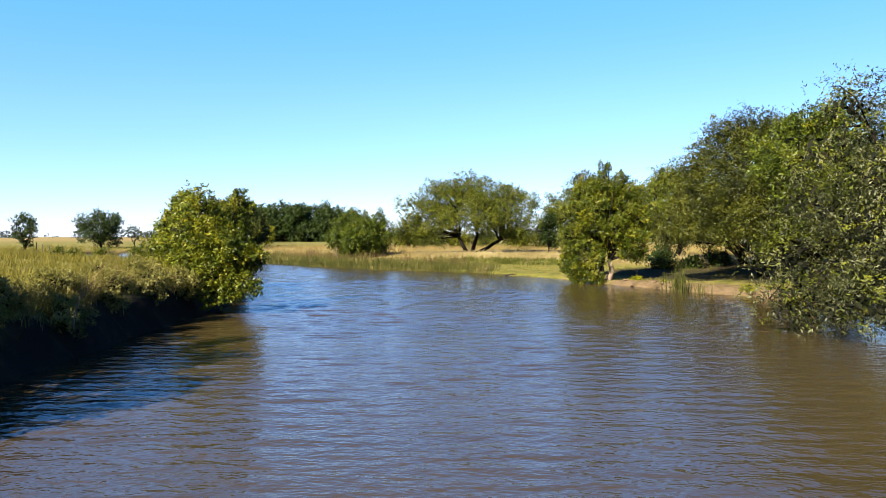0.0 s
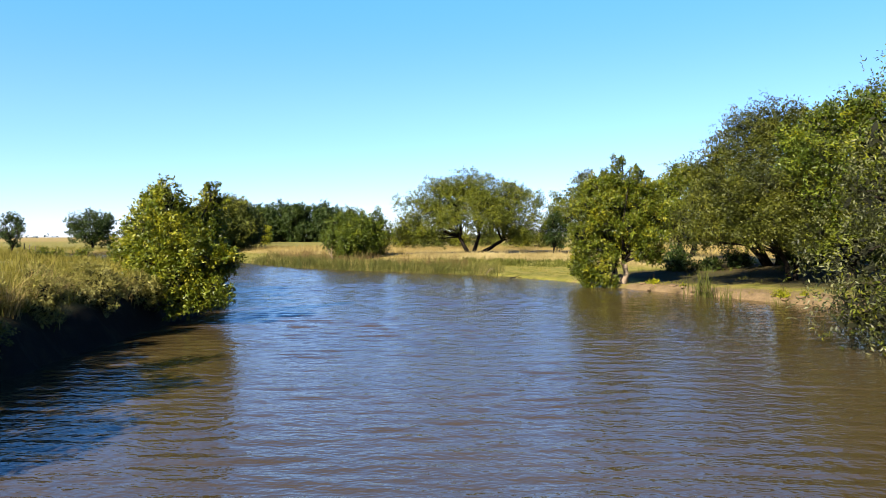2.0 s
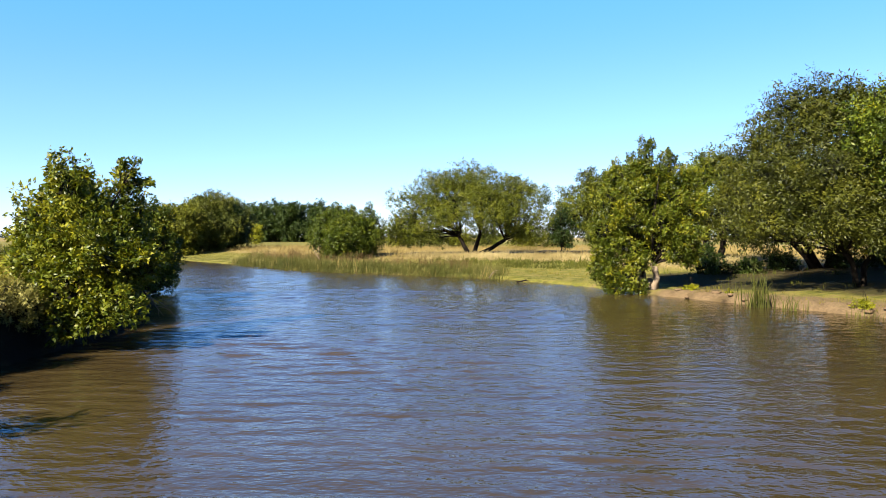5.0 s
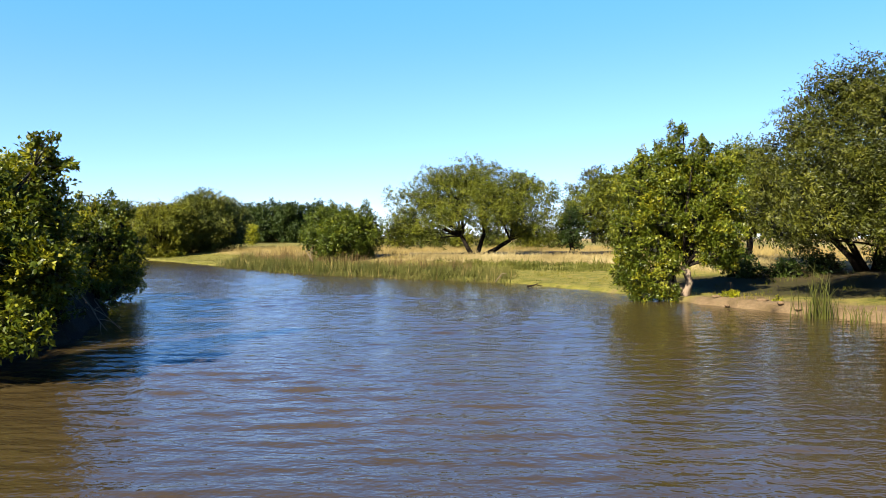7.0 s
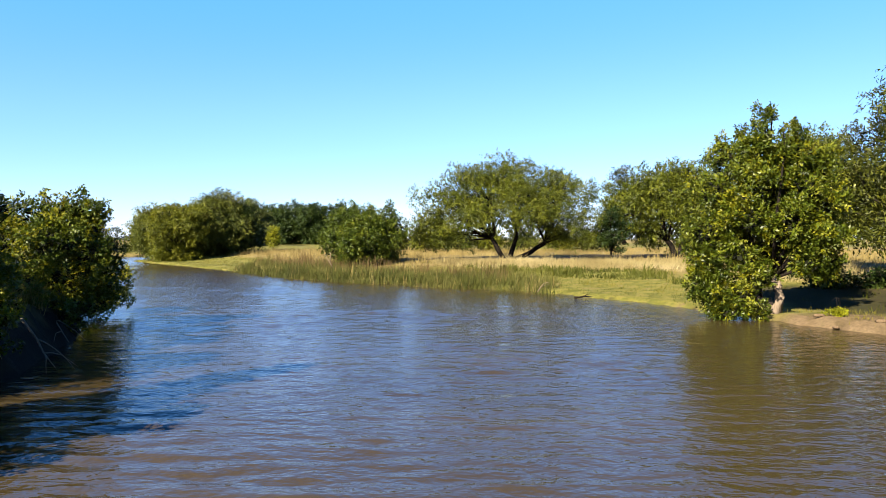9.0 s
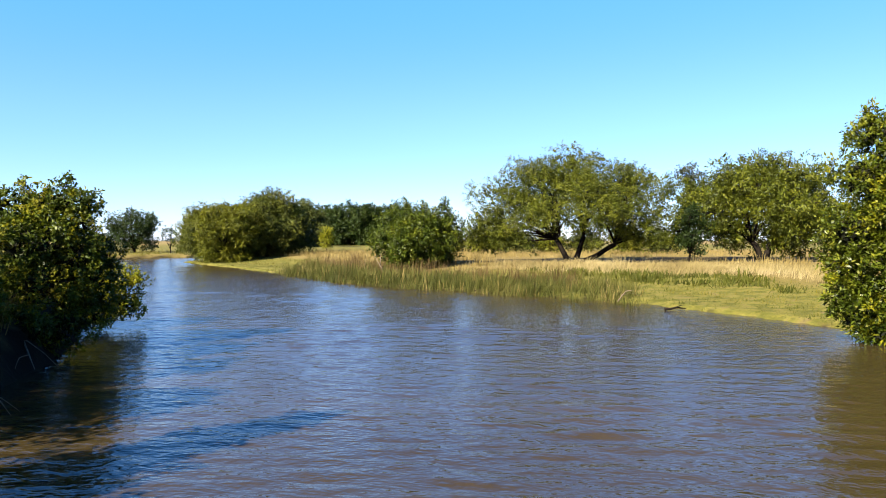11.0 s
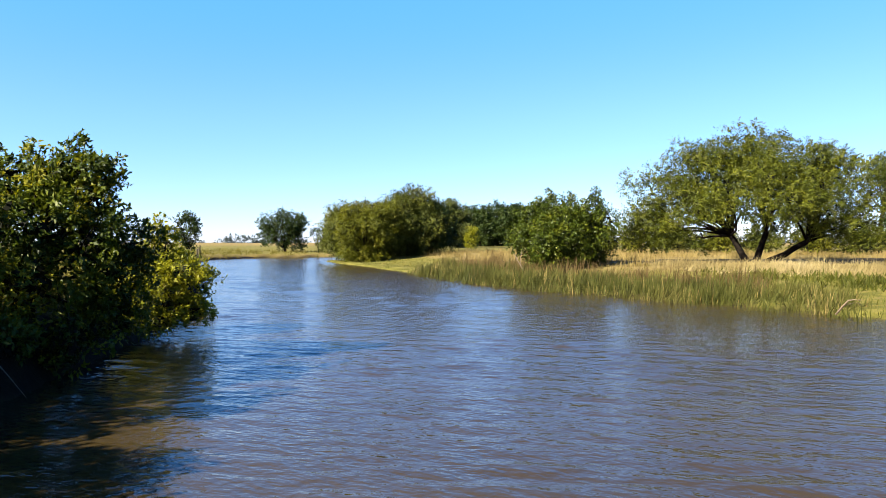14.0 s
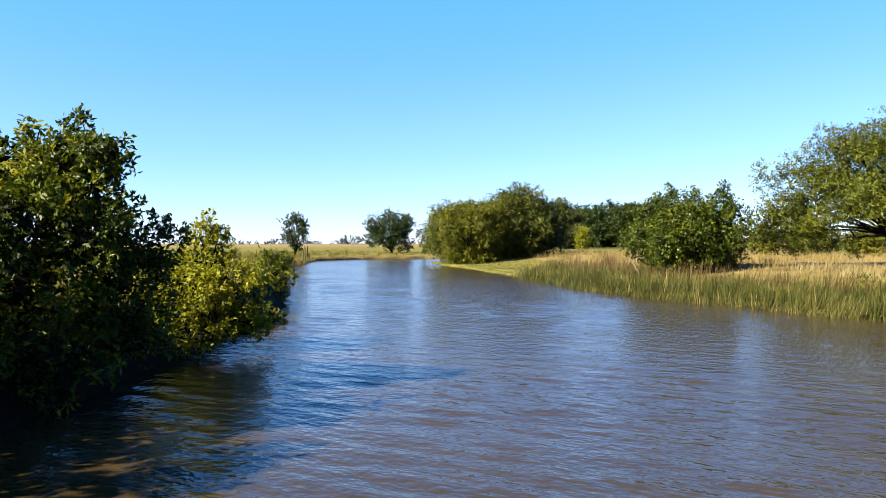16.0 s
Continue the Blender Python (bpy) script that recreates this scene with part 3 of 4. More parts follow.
FAR = dict(leaf=(0.30, 0.14), mats=[M_DARK], per_twig=8, lai=4.0)


def far_tree(name, label, x, y, radius, bottom, top, seed, count=12, size=0.42, cat="tree", skirt=0.0, **kw):
    opts = dict(FAR)
    opts.update(kw)
    rng = np.random.default_rng(seed)
    return tree(name, label, cat, (x, y, gz(x, y)), crown_blobs(rng, radius, bottom, top, count, size, skirt=skirt), seed=seed, **opts)


far_tree("tree", "dark green tree with a broad crown on the far bank", -67.3, 124, 4.6, 0.3, 7.2, 21, 16, 0.34, trunk_r=0.25, lai=3.2)
far_tree("tree", "slim dark green tree on the open meadow", -64.5, 98, 2.3, 1.0, 6.0, 22, 10, 0.42, trunk_r=0.15, lai=3.0)
far_tree("tree", "small sparse tree with thin foliage", -61, 124, 1.8, 1.5, 4.6, 23, 8, 0.4, trunk_r=0.1, lai=0.8)

# ---- grove across the water ----
for i, (x, y, r, top, mt) in enumerate([(-42.6, 100, 2.9, 6.2, M_WOOD), (-40.3, 97, 3.3, 7.4, M_WOOD), (-37, 94.5, 3.4, 7.6, M_OLIVE), (-35, 101, 4.6, 8.4, M_WOOD), (-33.2, 103, 3.4, 7.0, M_DARK), (-38.5, 106, 4.4, 8.2, M_WOOD)]):
    far_tree("willow_tree", "grey-green willow of a dense grove by the water", x, y, r * 1.15, -0.3, top, 30 + i, 15, 0.42, mats=[mt], leaf=(0.32, 0.10), trunk_r=0.2, droop=0.4, group="grove by the water")
far_tree("willow_tree", "tall grey-green willow behind the grove", -56.5, 172, 6.4, -0.5, 11.4, 37, 16, 0.38, mats=[M_GREY], skirt=0.4, leaf=(0.42, 0.15), trunk_r=0.25, droop=0.3)
far_tree("willow_tree", "tall grey-green willow behind the grove", -66, 176, 6.4, -0.5, 11.6, 38, 16, 0.38, mats=[M_GREY], skirt=0.4, leaf=(0.42, 0.15), trunk_r=0.25, droop=0.3)
for i in range(16):
    top = 13.2 - 0.09 * (i - 8) ** 2 * (1.0 if i > 8 else 0.35) + 0.5 * math.sin(i * 2.3)
    far_tree("tree", "dark green round-crowned tree of a far wood", 210 * math.tan(radians(-21 + 0.78 * i)), 225 + 7 * math.sin(i * 2.1), 5.6, -1.5, top, 400 + i, 13, 0.5, leaf=(0.6, 0.28), trunk_r=0.3, lai=3.4, dense=20, group="far wood")
far_tree("shrub", "small yellow-green shrub in dry grass", -43.2, 148, 1.8, 0, 4.4, 49, 7, 0.5, "shrub", mats=[M_LIME])

# ---- trees on the right bank ----
tree("bush", "broad dark green bush behind the reeds", "bush", (-10.8, 71.5, gz(-10.8, 71.5)), crown_blobs(np.random.default_rng(50), 3.7, -0.1, 4.5, 22, 0.34, skirt=0.5) + [(2.0, 0, 3.4, 1.0, 1.0, 0.9), (2.8, 0, 3.0, 0.9, 0.9, 0.8), (2.0, 0, 4.3, 0.5, 0.5, 0.5), (2.6, 0, 4.0, 0.4, 0.4, 0.45), (2.2, 0, 4.8, 0.25, 0.25, 0.35), (-1.0, 0, 4.2, 0.8, 0.8, 0.7), (-0.7, 0, 4.85, 0.3, 0.3, 0.4), (-2.2, 0, 3.6, 0.7, 0.7, 0.6), (0.6, 0, 4.6, 0.35, 0.35, 0.35)], (0.17, 0.085), [M_BUSH], 50, 0.12, ((0.3, 0, 0.4), (-0.4, 0, 0.4)), lai=4.2)
tree("willow_tree", "spreading green willow with forked dark trunk in dry grass", "tree", (0.8, 75.0, gz(0.8, 75.0)),
     [(-0.54, 0, 7.5, 1.6, 1.8, 1.2), (-3.42, 0.5, 6.8, 1.6, 1.8, 1.2), (3.42, 0.5, 6.5, 1.7, 1.8, 1.3), (-1.07, 0, 6.85, 2.2, 2.53, 1.6), (1.5, 1.1, 6.8, 2.2, 2.53, 1.5), (-3.75, 0.88, 6.09, 2.6, 2.4, 1.8), (4.07, 0.66, 5.88, 2.1, 2.3, 1.5), (-5.99, 0, 4.62, 2.1, 2.07, 1.8), (-6.42, -0.88, 2.52, 1.5, 1.72, 1.4),
      (-3.85, -1.76, 3.36, 1.7, 1.84, 1.3), (1.39, -2.2, 3.57, 2, 2.07, 1.4), (3.64, -2.2, 3.36, 1.9, 2.07, 1.3), (5.99, 0.66, 4.83, 1.9, 2.18, 1.9), (6.63, 0, 2.84, 1.7, 1.84, 1.4), (0.32, 3.96, 5.57, 2.3, 2.3, 1.5), (-2.35, 3.52, 4.83, 1.8, 2.07, 1.3), (5.35, -1.76, 2.1, 1.4, 1.61, 1), (1.07, -3.52, 5.46, 1.9, 1.95, 1.3),
      (5.14, 3.3, 6.2, 1.4, 1.61, 1), (-1.71, -2.2, 4.83, 1.9, 1.95, 1.2), (3, 1.76, 4.62, 1.9, 1.95, 1.3), (-4.92, 1.32, 3.04, 1.5, 1.72, 1.2), (0.21, 0, 6.3, 2.2, 2.3, 1.4), (3.85, -1.32, 4.83, 1.8, 1.84, 1.2), (-2.78, -0.88, 6.72, 1.6, 1.84, 1.2), (-0.21, -1.76, 3.36, 1.5, 1.61, 0.9), (2.57, -1.1, 3.04, 1.5, 1.61, 0.9),
      (-2.35, -0.66, 3.26, 1.5, 1.61, 0.9), (4.71, -0.66, 2.42, 1.5, 1.61, 1), (-5.35, -0.66, 1.99, 1.2, 1.38, 0.9), (-4.28, -0.4, 4.62, 1.6, 1.6, 1.3), (-3.42, -1.4, 1.58, 0.7, 0.7, 1.1), (-5.99, 0.5, 1.78, 1.3, 1.3, 0.9), (5.99, 0.2, 1.99, 1.3, 1.3, 0.8), (1.71, 2.2, 2.62, 1.6, 1.6, 0.9), (-7.06, 0, 2.31, 1, 1, 0.9),
      (-6.85, 0.2, 3.46, 1.3, 1.4, 1.2), (1.07, 0.4, 4.83, 1.6, 1.6, 1.2), (-1.6, -4.6, 3.78, 1.7, 1.7, 1.3), (1.93, -4.9, 3.57, 1.7, 1.7, 1.2), (3.64, 4.4, 4.41, 1.9, 1.9, 1.4), (-2.35, 4.2, 4.41, 1.9, 1.9, 1.4), (0.43, 4.6, 5.88, 1.9, 1.9, 1.3)],
     (0.175, 0.064), [M_GREENWILLOW], 51, 0.2, ((-1.3, 0, 1.7), (0.8, 0.1, 1.9), (3.2, 0.7, 1.3)), lai=6, droop=0.3, wind=(0.3, 0, 0), twig=0.42, limit=125000, dense=24)
for k, (x, y, r, h) in enumerate([(-12.6, 102, 2.3, 3.0), (-9.5, 101, 2.4, 3.4), (-5.6, 104, 2.6, 3.3), (-1.5, 106, 2.6, 2.9), (3.0, 107, 2.8, 3.0), (7.6, 105, 2.8, 3.3), (12.5, 106, 2.6, 2.8)]):
    far_tree("bush", "round yellow-green bush in the dry field", x, y, r, -0.2, h, 360 + k, 9, 0.44, "bush", mats=[M_OLIVE if k % 2 else M_WOOD], leaf=(0.3, 0.13), trunk_r=0.08, lai=3.0, group="field bushes")
far_tree("bush", "small dark bush beside the willow", 9.4, 75, 1.7, 0.2, 4.6, 52, 9, 0.42, "bush", mats=[M_DARK], leaf=(0.22, 0.1), trunk_r=0.1)
far_tree("willow_tree", "broad green willow behind the meadow", 15.9, 80, 7.0, 0.4, 8.8, 53, 30, 0.34, mats=[M_GREENWILLOW], leaf=(0.26, 0.1), lai=6, limit=66000, dense=30, trunk_r=0.25, droop=0.3, forks=((-0.8, 0, 1.4), (1.0, 0.3, 1.5)))
far_tree("tree", "tall thin-crowned grey-green tree far behind", 33, 205, 5.6, 10, 21.4, 54, 12, 0.4, mats=[M_SILVER], leaf=(0.5, 0.18), trunk_r=0.45, lai=2.2, forks=((0, 0, 8.0),))
riverside = tree("riverside_tree", "green tree with yellow leaves and pale trunk beside the water", "tree", (9.25, 40.3, 0.04),
     [(-0.3, 0, 5.95, 0.64, 0.64, 0.68), (0.7, 0.2, 5.5, 0.74, 0.74, 0.68), (-1.3, 0, 5.15, 0.74, 0.74, 0.72), (1.64, 0.2, 4.96, 0.64, 0.64, 0.63), (-0.3, 0, 6.68, 0.26, 0.26, 0.45), (0.1, 0, 6.9, 0.18, 0.18, 0.32), (0.7, 0.1, 6.32, 0.24, 0.24, 0.41), (1.01, 0.1, 6.13, 0.23, 0.23, 0.36), (-1.58, 0, 5.78, 0.24, 0.24, 0.41),
      (2.15, 0.2, 5.5, 0.2, 0.2, 0.36), (-0.9, 0, 6.05, 0.22, 0.22, 0.41), (1.48, 0.1, 5.68, 0.2, 0.2, 0.32), (-1.86, -0.2, 4.15, 0.83, 0.83, 0.77), (-0.5, -0.3, 4.51, 0.97, 0.92, 0.81), (0.94, -0.2, 4.24, 0.92, 0.92, 0.81), (1.79, 0.1, 3.79, 0.78, 0.83, 0.77), (-1, -0.7, 3.24, 0.92, 0.83, 0.77), (0.5, -0.6, 3.16, 0.92, 0.83, 0.72),
      (1.48, -0.3, 2.71, 0.83, 0.83, 0.68), (-2.14, -0.4, 2.79, 0.78, 0.78, 0.77), (0.7, 0.9, 3.52, 1.1, 1.01, 0.99), (-0.7, 0.9, 3.24, 1.1, 1.01, 0.99), (1.95, -0.1, 1.89, 0.69, 0.74, 0.54), (1.17, -0.4, 1.8, 0.6, 0.6, 0.45), (-2.14, -0.5, 1.72, 0.74, 0.69, 0.72), (-1.21, -0.7, 1.99, 0.69, 0.64, 0.63), (-2.05, -0.6, 0.72, 0.64, 0.64, 0.63),
      (-1.21, -0.8, 0.67, 0.64, 0.6, 0.59), (-0.75, -0.8, 0.27, 0.46, 0.46, 0.36), (-0.4, 0.6, 2.17, 0.74, 0.64, 0.54), (0.2, 0.2, 5.15, 0.83, 0.83, 0.72), (0.3, 0.2, 2.44, 0.92, 0.74, 0.63), (-2.42, -0.5, 1.17, 0.55, 0.55, 0.54), (-1.67, -0.9, 0.22, 0.55, 0.55, 0.36), (1.25, 0.4, 4.6, 0.74, 0.74, 0.63), (-0.6, -0.9, 1.35, 0.51, 0.46, 0.45),
      (-1.77, 0.3, 2.34, 0.83, 0.74, 0.72)],
     (0.125, 0.056), [M_BROAD, M_YELLOW], 55, 0.17, ((0.15, 0, 1.3), (-0.2, 0.1, 1.5)), M_PALEBARK, dark_limbs=True, lai=7.0, dense=70, limit=80000, yellow=0.12, twig=0.3)
tree("willow_tree", "large olive-green willow shading the clay beach", "tree", (20.0, 46, gz(20, 46)), crown_blobs(np.random.default_rng(56), 6.4, 0.6, 10.4, 38, 0.28, skirt=0.3) + [(-4.8, -1.5, 2.4, 1.3, 1.3, 0.9), (-3.2, -2.6, 2.0, 1.3, 1.3, 0.8), (-1.4, -3.2, 2.2, 1.4, 1.3, 0.9), (0.6, -3.4, 2.0, 1.3, 1.3, 0.8), (-5.8, 0.2, 2.9, 1.2, 1.2, 0.9), (2.4, -3.2, 2.4, 1.4, 1.3, 0.9), (-2.4, -1.2, 3.0, 1.4, 1.4, 1.0), (-4.4, -3.0, 3.4, 1.3, 1.3, 1.0)], (0.19, 0.066), [M_WILLOW], 56, 0.16,
     ((-1.6, -0.5, 1.5), (0.6, 0, 1.8), (-3.0, -0.6, 1.9)), lai=4.6, droop=0.3, wind=(0.35, 0, 0), twig=0.55, limit=105000, dense=50)
tree("willow_tree", "olive-green willow with low dark trunk by the clay beach", "tree", (17.2, 37.2, gz(17.2, 37.2)), [(-1.9, -0.4, 3.2, 1.3, 1.3, 0.9), (-0.4, -1.2, 2.7, 1.3, 1.3, 0.9), (1.3, -0.6, 2.9, 1.4, 1.3, 1.0), (0.0, 0.4, 4.4, 1.6, 1.6, 1.1), (-1.8, 0.9, 4.3, 1.4, 1.4, 1.0), (1.9, 0.6, 4.3, 1.5, 1.4, 1.1),
      (0.3, 1.6, 3.2, 1.5, 1.4, 1.0), (-3.0, 0.8, 3.2, 1.1, 1.1, 0.8), (3.2, 0.2, 3.1, 1.3, 1.3, 1.0), (0.9, 0.8, 5.4, 1.2, 1.2, 0.9), (-4.2, -0.5, 3.5, 1.1, 1.1, 0.8), (-3.4, -1.5, 3.9, 1.2, 1.2, 0.9), (-2.2, -1.9, 4.6, 1.3, 1.3, 1.0), (-0.8, -2.1, 4.2, 1.3, 1.2, 1.0), (1.0, -2.2, 4.0, 1.3, 1.3, 1.0), (2.8, -1.8, 4.0, 1.4, 1.3, 1.0), (-3.4, 0.2, 4.9, 1.2, 1.2, 0.9),
      (-2.6, -3.0, 2.9, 1.3, 1.2, 0.9), (-0.8, -3.4, 2.5, 1.3, 1.2, 0.9), (1.2, -3.4, 2.7, 1.3, 1.2, 0.9), (-4.6, -1.8, 2.7, 1.1, 1.1, 0.8), (-4.9, 0.4, 2.4, 1.0, 1.0, 0.7), (3.0, -2.8, 2.6, 1.3, 1.2, 0.9)],
     (0.155, 0.052), [M_WILLOW], 61, 0.12, ((-0.8, -0.2, 1.4), (0.7, 0.2, 1.5)), lai=5.0, droop=0.3, wind=(0.3, 0, 0), twig=0.45, limit=78000, dense=60)
far_tree("tree", "green round tree between the beach and the field", 17.6, 56.5, 4.4, 0.9, 7.6, 59, 18, 0.34, mats=[M_BROAD, M_YELLOW], yellow=0.03, leaf=(0.18, 0.08), trunk_r=0.22, lai=3.6, forks=((-0.6, 0, 1.3), (0.7, 0.3, 1.4)))
tree("tree", "tall dark green tree behind the beach", "tree", (19.2, 35.5, gz(19.2, 35.5)), crown_blobs(np.random.default_rng(57), 3.7, 0.8, 9.7, 22, 0.34), (0.165, 0.075), [M_BUSH, M_YELLOW], 57, 0.22, lai=3.8, yellow=0.04)
tree("willow_tree", "silvery willow hanging low over the river", "tree", (17.4, 22.5, gz(17.4, 22.5)),
     crown_blobs(np.random.default_rng(58), 4.7, 0.2, 9.0, 26, 0.34, skirt=0.6) + [(-6.9, -4.4, 0.75, 1.1, 1.1, 0.8), (-6.3, -5.8, 0.7, 1.0, 1.0, 0.65), (-5.4, -6.4, 0.65, 1.0, 1.0, 0.6), (-6.6, -3.2, 2, 1.2, 1.2, 1), (-5.7, -2.6, 3.6, 1.3, 1.3, 1), (-5.2, -2.2, 5.2, 1.3, 1.3, 1), (-4.9, -4.4, 2.8, 1.5, 1.4, 1.1),
      (-4.9, -5.4, 1.6, 1.4, 1.4, 1.1), (-4.1, -4.4, 4.6, 1.5, 1.4, 1.1), (-3.4, -5.6, 3, 1.4, 1.4, 1.1), (-3.6, -5, 0.8, 1.4, 1.4, 1), (-4.1, -1.6, 6.8, 1.2, 1.2, 1), (-6.2, -3.4, 0.9, 1.1, 1.1, 0.8), (-5.4, -4.9, 1.4, 1.2, 1.2, 0.9),
      (-4.6, -5.6, 0.6, 1.1, 1.1, 0.7)],
     (0.13, 0.042), [M_SILVER, M_GREENWILLOW], 58, 0.28, ((-0.8, 0, 1.5), (0.8, 0.3, 1.7)), limit=110000, dense=60, lai=5.0, droop=0.35, wind=(0.3, 0.1, 0.1), twig=0.6, yellow=0.3)


# ---- grass, reeds and weeds ----
def blades(name, pos, height, width, rng, bend=0.35, lean=(0.0, 0.0), plain=False):
    """Bent, tapering blades in one mesh: two faces each, or one where they stand far off."""
    k = len(pos)
    a = rng.random(k) * math.tau
    side = np.stack([np.cos(a), np.sin(a), np.zeros(k)], 1) * (width * rng.uniform(0.6, 1.2, k))[:, None] * 0.5
    b = rng.random(k) * math.tau
    out = np.stack([np.cos(b), np.sin(b), np.zeros(k)], 1) * rng.uniform(0.1, 1, k)[:, None] * bend + np.array([*lean, 0.0])
    hgt = height[:, None]
    mid = pos + np.array([0, 0, 0.55]) * hgt + out * hgt * 0.3
    tip = pos + np.array([0, 0, 1.0]) * hgt * (1 - 0.35 * np.linalg.norm(out, axis=1, keepdims=True)) + out * hgt
    if plain:
        return quads(name, np.stack([pos - side, pos + side, tip + side * 0.3, tip - side * 0.3], 1))
    v = np.stack([pos - side, pos + side, mid + side * 0.75, mid - side * 0.75, tip + side * 0.12, tip - side * 0.12], 1).reshape(-1, 3)
    i = np.arange(k)[:, None] * 6
    loops = np.concatenate([i + 0, i + 1, i + 2, i + 3, i + 3, i + 2, i + 4, i + 5], 1).ravel()
    me = bpy.data.meshes.new(name)
    me.vertices.add(6 * k)
    me.vertices.foreach_set("co", v.astype(np.float32).ravel())
    me.loops.add(8 * k)
    me.loops.foreach_set("vertex_index", loops.astype(np.int32))
    me.polygons.add(2 * k)
    me.polygons.foreach_set("loop_start", np.arange(0, 8 * k, 4, dtype=np.int32))
    me.update(calc_edges=True)
    return me


def sward(name, label, mat, seed, box, keep, tufts, per, height, width, spot=0.12, bend=0.35, lean=(0, 0), patch=0.0, category="grass", plain=True):
    """Tufts of blades over a stretch of land, where keep(x, y, dr, dl, rng) allows; denser in patches."""
    rng = np.random.default_rng(seed)
    x, y = rng.uniform(box[0], box[1], tufts * 4), rng.uniform(box[2], box[3], tufts * 4)
    dr, dl = edge_distance(x, y, RIGHT), edge_distance(x, y, LEFT)
    ok = keep(x, y, dr, dl, rng) & (wobble(x, y, 0.9) + 0.6 * wobble(x + 9, y, 2.3) > rng.uniform(-1.6, 1.6, len(x)) * 1.0 + patch)
    x, y = x[ok][:tufts], y[ok][:tufts]
    grow = np.repeat(rng.uniform(0.55, 1.3, len(x)) * (1 + 0.25 * wobble(x, y, 0.7)) * (1 + 0.3 * wobble(x + 5, y, 1.9)), per)
    x, y = np.repeat(x, per) + rng.normal(0, spot, len(x) * per), np.repeat(y, per) + rng.normal(0, spot, len(y) * per)
    z = np.maximum(ground_at(x, y), -0.25) - 0.03
    hgt = height * grow * rng.uniform(0.6, 1.15, len(x))
    me = blades(name, np.stack([x, y, z], 1), hgt, width, rng, bend, lean, plain)
    me.materials.append(mat)
    return tagged(new(name, me), label, category, kind="stuff")


def land(x, y):
    return ~in_river(x, y)


under_trees = lambda x, y: ((x > -6) & (x < 8) & (y > 72) & (y < 84)) | ((x >= 8) & (x < 25) & (y > 75) & (y < 90))
left_land = lambda x, y, dr, dl: land(x, y) & (dl < dr)
right_land = lambda x, y, dr, dl: land(x, y) & (dr < dl)
# left bank
sward("bank_grass", "tall arching yellow-green grass along the river bank", M_MIXED, 71, (-16, -6, 4, 42), lambda x, y, dr, dl, r: left_land(x, y, dr, dl) & (dl < 6) & (dl > 0.75) & (r.random(len(x)) < 1.1 - dl * 0.13), 4600, 12, 0.62, 0.016, 0.13, 0.75, (0.12, 0), plain=False)
sward("bank_grass", "dry straw-coloured grass hanging over the bank", M_DRY, 72, (-12, -6, 4, 40), lambda x, y, dr, dl, r: left_land(x, y, dr, dl) & (dl < 1.8) & (dl > 0.6), 700, 16, 0.75, 0.02, 0.10, 0.9, (0.4, -0.1), 0.2, plain=False)
sward("bank_grass", "green grass and weeds on the bank's edge", M_GREENGRASS, 73, (-14, -6, 4, 45), lambda x, y, dr, dl, r: left_land(x, y, dr, dl) & (dl < 3.5) & (dl > 0.65), 1800, 12, 0.5, 0.02, 0.12, 0.7, (0.2, 0), 0.2)
sward("meadow_grass", "yellowing meadow grass on the flat left field", M_MIXED, 74, (-75, -10, 8, 110), lambda x, y, dr, dl, r: left_land(x, y, dr, dl) & (dl > 3) & (r.random(len(x)) < 12 / (6 + dl)), 7500, 8, 0.42, 0.03, 0.25, 0.6)
sward("meadow_grass", "dry golden meadow grass on the flat left field", M_MIXED, 75, (-85, -12, 10, 130), lambda x, y, dr, dl, r: left_land(x, y, dr, dl) & (dl > 5), 4500, 7, 0.42, 0.035, 0.3, 0.5)
sward("bank_grass", "low grass along the far bank", M_MIXED, 76, (-75, -14, 40, 130), lambda x, y, dr, dl, r: left_land(x, y, dr, dl) & (dl < 4) & (dl > 0.2), 3500, 8, 0.5, 0.04, 0.2, 0.5)
# right meadow
sward("meadow_grass", "tall dry golden grass of the right meadow", M_DRY, 77, (-45, 45, 44, 125), lambda x, y, dr, dl, r: right_land(x, y, dr, dl) & (dr > 9 + 13 * step(-7, -2, x) + 2 * wobble(x, y, 0.6)) & ~under_trees(x, y) & (r.random(len(x)) < 24 / (4 + dr)), 9000, 8, 0.5, 0.032, 0.28, 0.45, (0.1, 0))
sward("plume_grass", "bleached pale feathery grass above the lawn", M_PALE, 78, (-5, 20, 48, 82), lambda x, y, dr, dl, r: right_land(x, y, dr, dl) & (dr > 9.3 + wobble(x, y, 0.8)) & (dr < 17) & ~under_trees(x, y), 3400, 9, 0.40, 0.024, 0.2, 0.55, (0.25, 0), 0.0)
sward("lawn_grass", "short grazed green grass by the water", M_GREENGRASS, 79, (-46, 18, 28, 105), lambda x, y, dr, dl, r: right_land(x, y, dr, dl) & (dr > 0.05) & (dr < 9) & ~((y < 40) & (dr < 5)) & ~((x > 10.4) & (y < 48.5)), 10000, 6, 0.12, 0.024, 0.17, 0.7)
sward("lawn_grass", "yellowing tufts in the lawn", M_MIXED, 80, (-46, 24, 30, 105), lambda x, y, dr, dl, r: right_land(x, y, dr, dl) & (dr > 2.5) & (dr < 13) & ~((y < 40) & (dr < 5)) & ~((x > 10.4) & (y < 48.5)), 4200, 8, 0.2, 0.022, 0.18, 0.6, (0.1, 0), 0.3)
